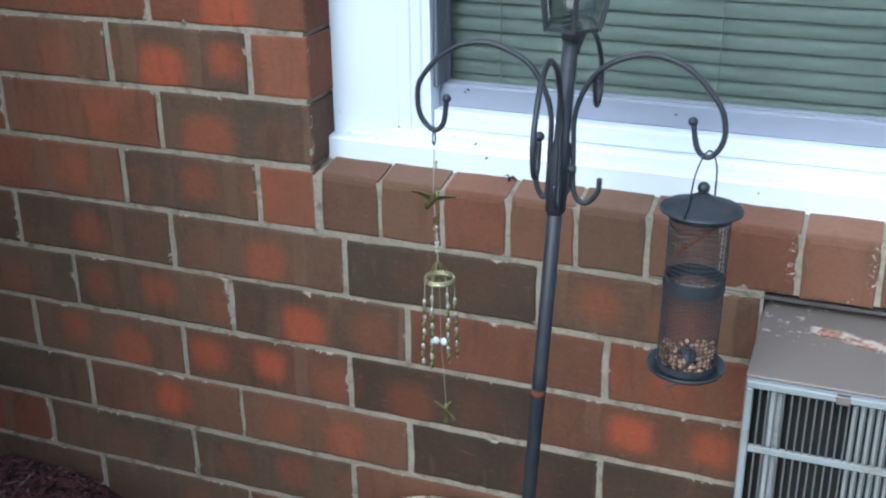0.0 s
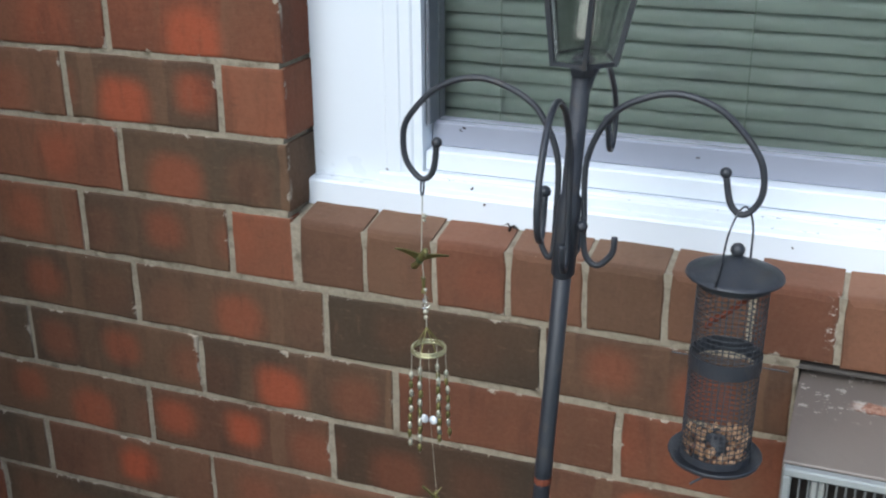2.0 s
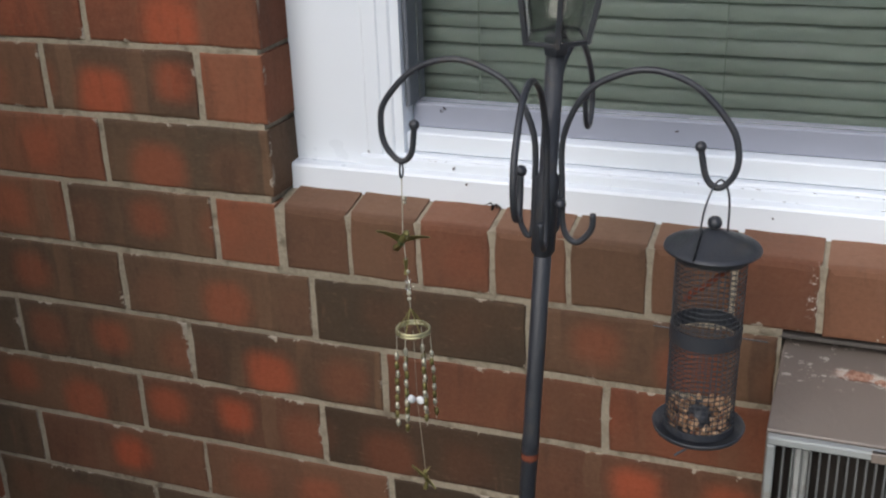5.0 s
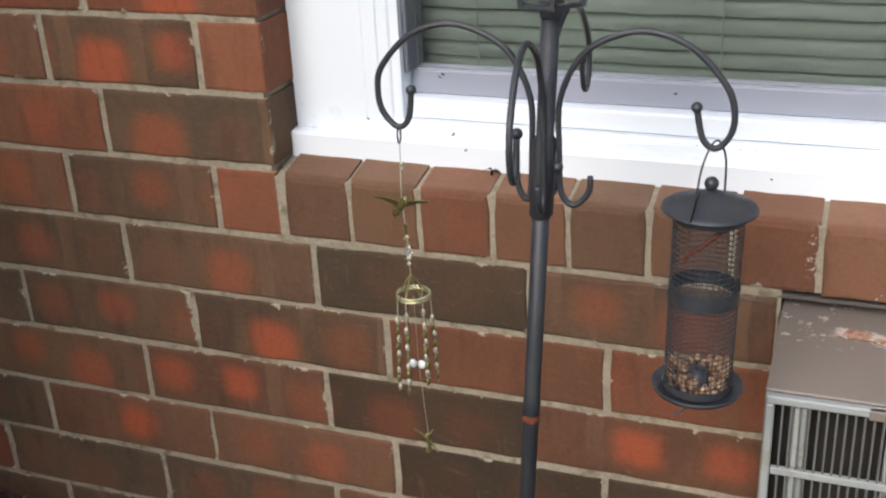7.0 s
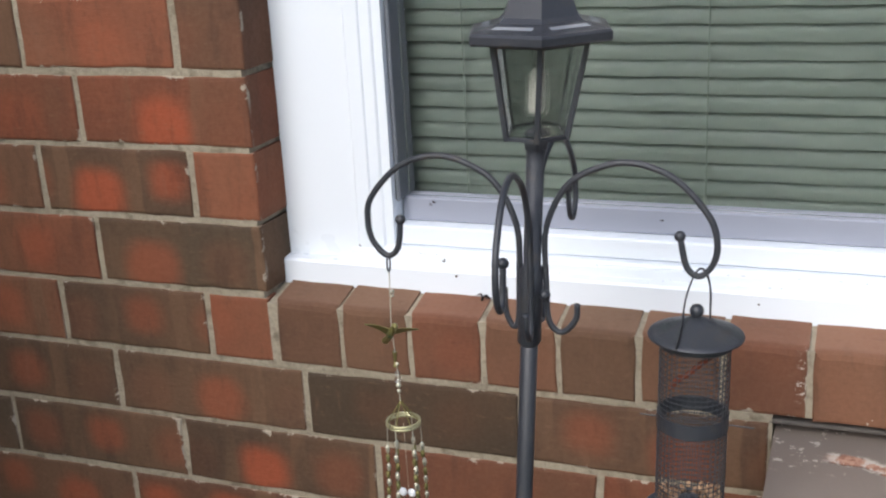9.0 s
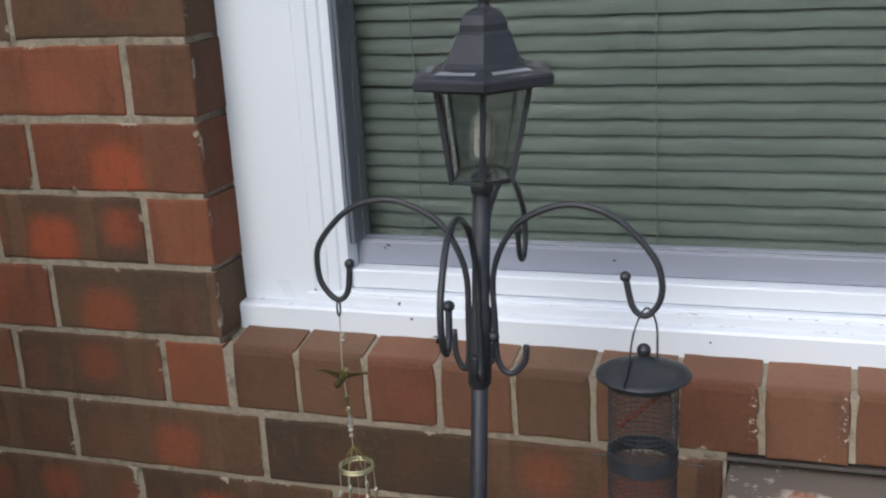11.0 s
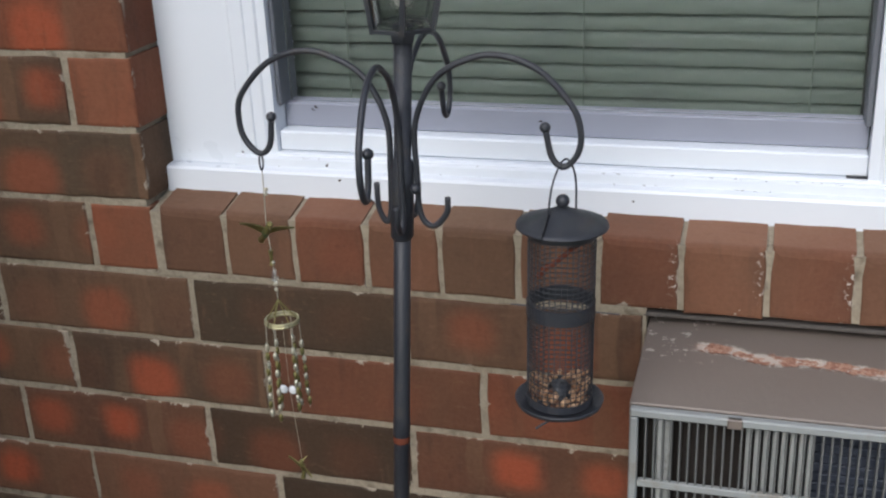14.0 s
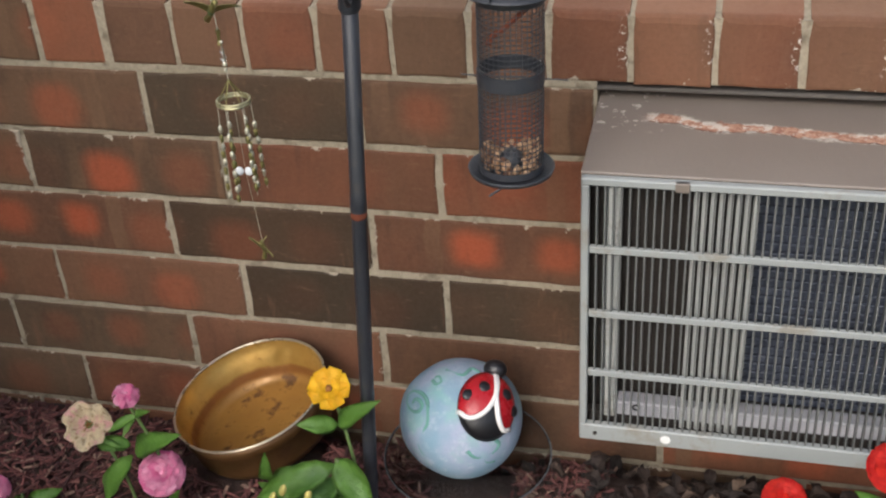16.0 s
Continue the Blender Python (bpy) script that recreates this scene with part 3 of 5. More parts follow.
# ---- window ----
def build_window():
    w = thing("window_1", Matrix(), "white vinyl window with grey lower rail and closed blinds behind", "window", kind="structure")
    L, R = CORNER - 0.001, OPEN_R
    top = 1.95
    # stepped jambs, head and sloping sill, each one moulded profile
    step = [(0.0, 0.078), (0.099, 0.078), (0.101, 0.0764), (0.12, 0.0764), (0.122, 0.0785), (0.136, 0.0785), (0.139, 0.0815), (0.151, 0.0815)]
    bm = bmesh.new()
    for x, s, extra in ((L, 1, 0.009), (R, -1, 0.024)):
        ring = [(x + s * (a + (extra if a else 0)), y) for a, y in [*step, (0.151, 0.2), (0.0, 0.2)]]
        lo = [bm.verts.new((a, y, 0.8508)) for a, y in ring]
        hi = [bm.verts.new((a, y, top)) for a, y in ring]
        for k in range(len(ring)):
            q = (k + 1) % len(ring)
            bm.faces.new((lo[k], lo[q], hi[q], hi[k]))
        bm.faces.new(lo)
        bm.faces.new(hi)
    block(bm, L + 0.1602, R - 0.1752, 0.085, 0.2, top - 0.1, top, 0.002)
    bmesh.ops.recalc_face_normals(bm, faces=bm.faces[:])
    part("window_frame", bm, M["white"], w)
    bm = bmesh.new()
    prof = [(0.056, 0.79), (0.056, 0.8465), (0.058, 0.8495), (0.0695, 0.852), (0.0705, 0.863), (0.0725, 0.865), (0.0785, 0.8655), (0.0795, 0.869), (0.2, 0.8695), (0.2, 0.79)]
    for x0, x1, cut in ((L, L + 0.1, 3), (L + 0.1, R - 0.1, 9), (R - 0.1, R, 3)):
        ring = prof if cut == 9 else [*prof[:3], (0.0695, 0.8505), (0.2, 0.8505), (0.2, 0.79)]
        lo = [bm.verts.new((x0, y, z)) for y, z in ring]
        hi = [bm.verts.new((x1, y, z)) for y, z in ring]
        for k in range(len(ring)):
            q = (k + 1) % len(ring)
            bm.faces.new((lo[k], lo[q], hi[q], hi[k]))
        bm.faces.new(lo)
        bm.faces.new(hi)
    bmesh.ops.recalc_face_normals(bm, faces=bm.faces[:])
    part("window_sill", bm, M["white"], w)
    part("lower_rail", box(L + 0.1605, R - 0.1755, 0.09, 0.2, 0.8698, 0.8965, 0.002), M["white"], w)
    bm = bmesh.new()
    a, b = L + 0.161, R - 0.176
    block(bm, a, b, 0.115, 0.15, 0.897, 0.93, 0.0015)
    for x0, x1 in ((a, a + 0.006), (b - 0.007, b)):
        part("sash_stile", box(x0, x1, 0.092, 0.15, 0.9305, top - 0.1, 0.0015), M["stile"], w, "dark grey sash stile")
    part("sash_frame", bm, M["rail"], w, "grey sash frame with dirt specks")
    part("joint_gap", box(0.846, 0.8888, 0.0845, 0.0897, 0.8696, 0.8712), M["dot"], w, "dark open joint at the rail's end")
    p = part("pane", box(a + 0.0062, b - 0.0072, 0.125, 0.129, 0.9305, top - 0.101), M["pane"], w)
    p.visible_shadow = False
    return a, b, top


def build_blind(a, b, top):
    bl = thing("window_blind", pose(0, 0.165, 0), "closed pale grey-green horizontal slat blind", "blind")
    pitch, n = 0.0218, 41
    bm = bmesh.new()
    x0, x1 = a - 0.004, b - 0.009
    prof = [(-0.0045 + 0.009 * t, -0.0121 + 0.0242 * t, 0.0026 * math.sin(math.pi * t)) for t in [k / 8 for k in range(9)]]
    rows = []
    for y, z, bow in prof:
        rows.append([bm.verts.new((x0 + (x1 - x0) * k / 24, y - bow + 0.0004 * math.sin(k * 2.3), z + bow * 0.4 + 0.0005 * math.sin(k * 1.7))) for k in range(25)])
    for r, s in zip(rows, rows[1:]):
        for k in range(24):
            bm.faces.new((r[k], r[k + 1], s[k + 1], s[k]))
    bmesh.ops.solidify(bm, geom=bm.faces[:], thickness=0.0008)
    me = link_mesh("slat", bm, M["slat"])
    for k in range(n):
        s = new("slat", me)
        s.location = (0, 0.0006 * math.sin(k * 2.9), 0.9293 + pitch * k + 0.0005 * math.sin(k * 1.9))
        s.parent = bl
    part("bottom_bar", box(x0, x1, -0.011, 0.011, 0.91, 0.924, 0.003), M["slat"], bl)
    for x in (0.2, 0.52, 0.8):
        part("ladder_cord", rod([(x, -0.0125, 0.93), (x, -0.0125, top)], 0.001, 6), M["cord"], bl)


def build_room():
    bm = bmesh.new()
    for q in ((-1.2, 2.4, 2.4, 2.5, 0.0, 2.5), (-1.3, -1.2, 0.28, 2.5, 0.0, 2.5), (2.4, 2.5, 0.28, 2.5, 0.0, 2.5), (-1.3, 2.5, 0.28, 2.5, -0.1, 0.0), (-1.3, 2.5, 0.28, 2.5, 2.5, 2.6)):
        block(bm, *q)
    tagged(part("wall_room", bm, M["room"]), "plain painted walls of the dim room behind", "wall", kind="structure")


def build_shade_wall():
    # Unseen L-shaped wall, added so the lower left of the bricks falls in shade.
    bm = box(-1.2, -0.79, -1.75, -0.002, -0.1, 1.95)
    block(bm, -1.2, -0.42, -2.05, -1.7505, -0.1, 1.95)
    tagged(part("wall_wing", bm, M["wing"]), "unseen plain wall added to shade the lower left", "wall", kind="structure")


build_shade_wall()
build_blind(*build_window())
build_room()


# ---- air conditioner ----
def build_ac():
    front, x0, z0 = -0.17, 0.626, 0.297
    ac = thing("air_conditioner", pose(x0, 0, z0), "taupe through-wall air conditioner with grey grille and rusted top", "air conditioner")
    w, h = AC_R - x0 - 0.002, 0.3855
    t = 0.004
    sides = (("top_panel", (0, w, front, 0.26, h - t, h)), ("side_panel", (0, t, front, 0.26, t, h - t)), ("side_panel", (w - t, w, front, 0.26, t, h - t)),
             ("bottom_panel", (0, w, front, 0.26, 0, t)), ("back_panel", (t, w - t, 0.2, 0.26, t, h - t)))
    for name, q in sides:
        bm = box(*q, 0.0012)
        for v in bm.verts:
            if v.co.z > h - 0.01:
                v.co.z += 0.138 * min(max(v.co.y - front, 0), 0.18)
        part(name, bm, M["case"], ac, "taupe enamel with a strip of peeled rust" if name == "top_panel" else "")
    # dark strip drawn for the seal and the shadow line below the bricks
    part("back_flange", box(-0.0065, w + 0.001, 0.003, 0.02, h + 0.023, h + 0.0285, 0.0015), M["seal_shade"], ac, "dark grey strip for the seal and shadow line at the bricks")
    bm = bmesh.new()
    f = 0.011
    y0, y1 = front - 0.012, front - 0.001
    block(bm, 0.002, w - 0.002, y0, y1, h - 0.0115, h - 0.002, 0.0015)
    block(bm, 0.002, w - 0.002, y0, y1, 0.002, 0.027, 0.0015)
    block(bm, 0.002, f, y0, y1, 0.0275, h - 0.012, 0.0015)
    block(bm, w - f, w - 0.002, y0, y1, 0.0275, h - 0.012, 0.0015)
    fr = part("grille_frame", bm, M["grille"], ac)
    for z in (0.289, 0.1985, 0.1095):
        part("cross_bar", box(f + 0.0005, w - f - 0.0005, y0 + 0.001, y1 - 0.003, z - 0.0045, z + 0.0045, 0.001), M["grille"], fr)
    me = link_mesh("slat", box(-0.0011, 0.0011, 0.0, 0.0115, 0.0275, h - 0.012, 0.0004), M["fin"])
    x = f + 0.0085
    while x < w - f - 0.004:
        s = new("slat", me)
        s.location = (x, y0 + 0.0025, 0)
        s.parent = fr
        x += 0.0093
    part("clip", box(0.106, 0.122, y0 - 0.002, y0 + 0.006, h - 0.013, h - 0.002, 0.001), M["case"], fr, "small steel clip")
    part("paint_spot", turned([(0, 0.0012), (0.005, 0.001), (0.0066, 0), (0, 0)], 14), M["cream"], fr, "white dried drop", at=pose(0.737 - x0, y0, 0.0145, 90))
    for bx in (0.022, 0.36, 0.6):
        part("screw", turned([(0, 0), (0.003, 0), (0.002, 0.002), (0, 0.002)], 10), M["cavity"], fr, at=pose(bx, y0, 0.014, 90))
    part("post", box(0.03, 0.045, front + 0.004, front + 0.02, 0.03, h - 0.02, 0.002), M["bracket"], ac)
    # dark backing and bright strips draw the slats' shadows on the bracket
    br = part("bracket", box(0.126, 0.198, front + 0.026, front + 0.034, 0.02, h - 0.012, 0.002), M["cavity"], ac, "galvanised bracket with slat shadows drawn as dark gaps")
    rib = link_mesh("rib", box(-0.0033, 0.0033, front + 0.006, front + 0.0255, 0.02, h - 0.013, 0.0016), M["bracket"])
    for k in range(8):
        ob = new("rib", rib)
        ob.location.x, ob.parent = 0.1295 + 0.0093 * k, br
    # dark sheet in place of the unlit depth of the chamber
    part("chamber", box(0.005, 0.125, front + 0.055, front + 0.065, 0.005, h - 0.005), M["cavity"], ac, "dark sheet standing in for the unlit chamber")
    coil = part("coil", box(0.1985, w - 0.006, front + 0.045, front + 0.09, 0.045, h - 0.006), M["coil"], ac, "blue-black condenser coil")
    fin = link_mesh("fin", box(0.1985, w - 0.007, front + 0.04, front + 0.0446, 0, 0.0085, 0.001), M["coil"])
    for k in range(26):
        ob = new("fin", fin)
        ob.location.z, ob.parent = 0.05 + 0.0125 * k, coil
    # dark strip added so the gaps below the pan look unlit
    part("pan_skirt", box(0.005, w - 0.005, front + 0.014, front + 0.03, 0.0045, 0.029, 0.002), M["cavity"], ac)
    part("base_pan", box(0.046, w - 0.005, front + 0.01, front + 0.034, 0.0295, 0.0515, 0.002), M["pan"], ac, "pale base pan")
    part("drain_hook", rod([(0.072 + 0.004 * math.cos(a), front + 0.003, 0.05 + 0.004 * math.sin(a)) for a in [k * math.pi / 6 for k in range(12)]], 0.0011, 6, True), M["dot"], ac)


build_ac()

# ---- feeder pole ----
POLE_X, POLE_Y, LEAN = 0.3352, -0.2, 0.0587
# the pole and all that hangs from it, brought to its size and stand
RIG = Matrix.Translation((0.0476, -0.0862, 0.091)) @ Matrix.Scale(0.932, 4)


def leant(bm):
    for v in bm.verts:
        v.co.x += POLE_X + LEAN * v.co.z
        v.co.y += POLE_Y
    return bm


def build_pole():
    base = ground_z(0.34, POLE_Y)
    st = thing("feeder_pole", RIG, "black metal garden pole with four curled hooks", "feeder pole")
    part("pole", leant(turned([(0.0093, 0.05), (0.0093, 0.622), (0.0099, 0.624), (0.0099, 0.645), (0.0093, 0.648), (0.0093, 1.085), (0, 1.085)], 20)), M["black"], st, smooth=True)
    part("rust_patch", leant(turned([(0.0092, 0.614), (0.01, 0.617), (0.01, 0.623), (0.0092, 0.626)], 14)), M["rust"], st, "rusted seam")
    part("sleeve", leant(turned([(0.0085, 0.868), (0.0125, 0.874), (0.0125, 0.955), (0.0085, 0.962)], 20)), M["black"], st, smooth=True)
    axis = POLE_X + LEAN * 0.97
    prof = [(0.047, 0.92), (0.045, 0.902), (0.03, 0.887), (0.0165, 0.9), (0.0145, 0.945), (0.0155, 1.0), (0.037, 1.045), (0.07, 1.066), (0.105, 1.072),
            (0.145, 1.058), (0.178, 1.023), (0.187, 0.996), (0.184, 0.974), (0.171, 0.96), (0.158, 0.969), (0.151, 1.0)]
    closed = [(0.031, 0.932), (0.03, 0.904), (0.022, 0.889), *prof[3:-5], (0.1835, 0.996), (0.179, 0.974), (0.163, 0.9585), (0.15, 0.969), (0.1455, 1.0)]
    for az, reach, lift in ((0, 1.0, 0.0), (90, 1.0, 0.0), (180, 1.0, 0.0), (275, 0.9, 0.008)):
        c, s = math.cos(radians(az)), math.sin(radians(az))
        line = spline([(axis + reach * r * c, POLE_Y + reach * r * s, z + lift * smooth01(0.02, 0.15, r)) for r, z in (closed if az == 180 else prof)], 5)
        hook = part("hook", rod(line, 0.0033, 8), M["black"], st, smooth=True)
        bm = bmesh.new()
        blob(bm, line[-1], 0.0058, sub=2)
        part("ball_end", bm, M["black"], hook, smooth=True)
        if az == 275:
            bm = bmesh.new()
            blob(bm, (axis + 0.016, POLE_Y - 0.012, 0.932), 0.006, sub=2)
            part("wing_nut", bm, M["black"], st, smooth=True)


def build_lantern():
    z0 = 1.088
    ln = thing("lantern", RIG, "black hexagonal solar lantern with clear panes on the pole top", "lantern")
    turn = radians(-73)
    part("socket", leant(turned([(0.0, z0 - 0.005), (0.012, z0 - 0.005), (0.014, z0 + 0.004), (0.016, z0 + 0.009), (0.012, z0 + 0.0125), (0, z0 + 0.0125)], 6, turn=turn)), M["black"], ln)
    lo, hi, zb, zt = 0.034, 0.0525, z0 + 0.01, z0 + 0.103
    ring = lambda r, z, k: Vector((r * math.cos(turn + k * math.pi / 3), r * math.sin(turn + k * math.pi / 3), z))
    for k in range(6):
        a = ring(lo, zb - 0.002, k)
        b = ring(hi, zt + 0.002, k)
        part("post", leant(rod([a, b], 0.0034, 4)), M["black"], ln)
        q = [ring(lo - 0.002, zb, k), ring(lo - 0.002, zb, k + 1), ring(hi - 0.002, zt, k + 1), ring(hi - 0.002, zt, k)]
        bm = bmesh.new()
        bm.faces.new([bm.verts.new(v) for v in q])
        bmesh.ops.solidify(bm, geom=bm.faces[:], thickness=0.0012)
        p = part("pane", leant(bm), M["lamp_glass"], ln)
        p.visible_shadow = False
        part("bottom_rail", leant(rod([ring(lo, zb, k), ring(lo, zb, k + 1)], 0.0026, 4)), M["black"], ln)
        part("top_rail", leant(rod([ring(hi, zt, k), ring(hi, zt, k + 1)], 0.003, 4)), M["black"], ln)
    fl = part("floor_pane", leant(turned([(0, zb - 0.001), (lo - 0.001, zb - 0.001), (lo - 0.001, zb + 0.0008), (0, zb + 0.0008)], 6, turn=turn)), M["lamp_glass"], ln)
    fl.visible_shadow = False
    part("bulb_tube", leant(turned([(0, zb + 0.02), (0.011, zb + 0.02), (0.0125, zb + 0.024), (0.0125, zb + 0.058), (0.01, zb + 0.062), (0.006, zb + 0.064), (0.006, zt), (0, zt)], 20)), M["tube"], ln, "frosted bulb tube", smooth=True)
    e = zt + 0.002
    roof = part("roof", leant(turned([(0, e), (0.075, e), (0.0775, e + 0.002), (0.0775, e + 0.009), (0.075, e + 0.0115), (0.046, e + 0.0185), (0.041, e + 0.023), (0.03, e + 0.049),
                       (0.0265, e + 0.052), (0.0265, e + 0.058), (0.021, e + 0.067), (0.012, e + 0.072), (0.0075, e + 0.0735), (0, e + 0.0735)], 6, turn=turn)), M["black"], ln)
    part("finial", leant(turned([(0.0075, e + 0.072), (0.005, e + 0.077), (0.0085, e + 0.081), (0.0085, e + 0.086), (0.004, e + 0.093), (0.006, e + 0.098), (0, e + 0.104)], 16)), M["black"], ln, smooth=True)
    for k in range(6):
        mid = (ring(0.06, 0, k) + ring(0.06, 0, k + 1)) / 2
        along = (ring(1, 0, k + 1) - ring(1, 0, k)).normalized()
        out = mid.normalized()
        bm = bmesh.new()
        q = [mid * 0.93 - along * 0.02, mid * 0.93 + along * 0.02, mid * 1.08 + along * 0.022, mid * 1.08 - along * 0.022]
        zz = lambda v: e + 0.0128 + (0.0625 - v.dot(out)) * 0.22
        f = bm.faces.new([bm.verts.new((v.x, v.y, zz(v) + 0.0008)) for v in q])
        bmesh.ops.solidify(bm, geom=[f], thickness=0.0016)
        part("solar_panel", leant(bm), M["solar"], roof, "pale reflective solar cell")


build_pole()
build_lantern()


# ---- bird feeder ----
def build_feeder():
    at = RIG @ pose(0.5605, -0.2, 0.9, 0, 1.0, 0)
    fd = thing("bird_feeder", at, "black wire-mesh nut feeder with conical lid and round tray", "bird feeder")
    lid = part("lid", turned([(0, 0.0175), (0.006, 0.017), (0.012, 0.0135), (0.025, 0.007), (0.04, 0.0015), (0.0475, -0.001), (0.048, -0.003), (0.046, -0.0035), (0.03, 0.0025), (0.0, 0.01)], 40), M["black"], fd, smooth=True)
    bm = bmesh.new()
    blob(bm, (0, 0, 0.0235), 0.0072, sub=3)
    part("knob", bm, M["black"], lid, smooth=True)
    part("hanger", rod(spline([(-0.018, 0, -0.02), (-0.0178, 0, 0.02), (-0.013, 0, 0.046), (-0.002, 0, 0.0655), (0.008, 0, 0.0645), (0.0165, 0, 0.045), (0.018, 0, 0.014), (0.018, 0, -0.02)], 6), 0.0011, 6), M["black"], fd, smooth=True, at=pose(0, 0, 0, 0, 0, 50))
    part("wire_tail", rod([(-0.0116, -0.0138, 0.0135), (-0.0118, -0.03, 0.0062), (-0.012, -0.0462, 0.0)], 0.0011, 6), M["dot"], lid)
    r, z1, z0 = 0.0352, -0.006, -0.205
    bm = bmesh.new()
    n = 36
    for k in range(n):
        a = 2 * math.pi * k / n
        sweep(bm, [(r * math.cos(a), r * math.sin(a), z0), (r * math.cos(a), r * math.sin(a), z1)], 0.0006, 4)
    z = z0
    while z < z1:
        sweep(bm, [(r * math.cos(2 * math.pi * k / 40), r * math.sin(2 * math.pi * k / 40), z) for k in range(40)], 0.00056, 4, True)
        z += 0.0058
    part("mesh_tube", bm, M["black"], fd)
    for zb, hb in ((-0.103, 0.0165), (-0.012, 0.006), (-0.206, 0.008)):
        part("band", turned([(r - 0.001, zb), (r + 0.0012, zb), (r + 0.0012, zb + hb), (r - 0.001, zb + hb), (r - 0.001, zb)], 40), M["black"], fd, smooth=False)
    part("tray", turned([(0, -0.212), (0.04, -0.212), (0.0465, -0.209), (0.0485, -0.204), (0.047, -0.2035), (0.044, -0.207), (0, -0.2085)], 40), M["black"], fd, smooth=True)
    part("centre_cone", turned([(0.016, -0.2085), (0.012, -0.19), (0.008, -0.186), (0, -0.185)], 20), M["black"], fd, smooth=True)
    part("cross_wire", rod([(-0.054, 0, -0.098), (0, 0.001, -0.0985), (0.062, 0, -0.098)], 0.0008, 6), M["black"], fd)
    part("perch", rod([(-0.004, -0.04, -0.212), (-0.016, -0.049, -0.218)], 0.0013, 6), M["black"], fd)
    part("twig", rod(spline([(0.024, -0.012, -0.012), (0.01, -0.02, -0.024), (-0.004, -0.026, -0.036), (-0.013, -0.026, -0.042), (-0.019, -0.024, -0.052)], 4), [0.0028] * 11 + [0.0034] * 6, 6), M["rust"], fd, "reddish twig caught inside")
    rng = random.Random(11)
    bm = bmesh.new()
    for k in range(230):
        a, q = rng.uniform(0, 2 * math.pi), 0.013 + 0.0195 * math.sqrt(rng.random())
        hgt = 0.031 * (0.45 + 0.55 * (q / 0.0325)) * (0.8 + 0.35 * math.sin(a * 2 + 0.8))
        z = -0.206 + hgt * rng.random()
        blob(bm, (q * math.cos(a), q * math.sin(a), z), rng.uniform(0.0029, 0.0042), (1, 0.8, 0.75), 1, 0.35, Euler((rng.random() * 6, rng.random() * 6, rng.random() * 6)).to_matrix())
    tagged(part("nuts", bm, M["nut"], at=at), "shelled nut pieces heaped in the feeder tray", "bird food", kind="stuff")


build_feeder()


# ---- wind chime ----
def bird_shape(bm, at, size, turn):
    """A small cast ornament with two spread blades and a tail."""
    m = Matrix.Translation(at) @ Euler([radians(v) for v in turn]).to_matrix().to_4x4()
    start = len(bm.verts)
    blob(bm, (0, 0, 0), 0.3 * size, (0.5, 0.5, 1.5), 2)
    blob(bm, (0.02 * size, -0.05 * size, 0.5 * size), 0.15 * size, sub=1)
    sweep(bm, [(0, -0.1 * size, 0.5 * size), (0, -0.5 * size, 0.62 * size)], [0.05 * size, 0.01 * size], 5)
    for s in (-1, 1):
        rows = []
        for k in range(6):
            t = k / 5
            c = Vector((s * (0.1 + 1.0 * t) * size, 0.1 * size * t, (0.1 + 0.42 * t - 0.3 * t * t) * size))
            wd = (0.3 - 0.24 * t) * size
            rows.append([bm.verts.new(c + Vector((0, 0, wd * 0.4))), bm.verts.new(c + Vector((0, 0.05 * size, -wd))), bm.verts.new(c + Vector((0, 0.09 * size, -wd * 0.9))), bm.verts.new(c + Vector((0, 0.05 * size, wd * 0.4)))])
        for r, q in zip(rows, rows[1:]):
            for k in range(4):
                bm.faces.new((r[k], r[(k + 1) % 4], q[(k + 1) % 4], q[k]))
    sweep(bm, [(0, 0.05 * size, -0.35 * size), (0, 0.25 * size, -0.8 * size)], [0.12 * size, 0.16 * size], 5)
    bm.verts.ensure_lookup_table()
    for v in bm.verts[start:]:
        v.co = m @ v.co


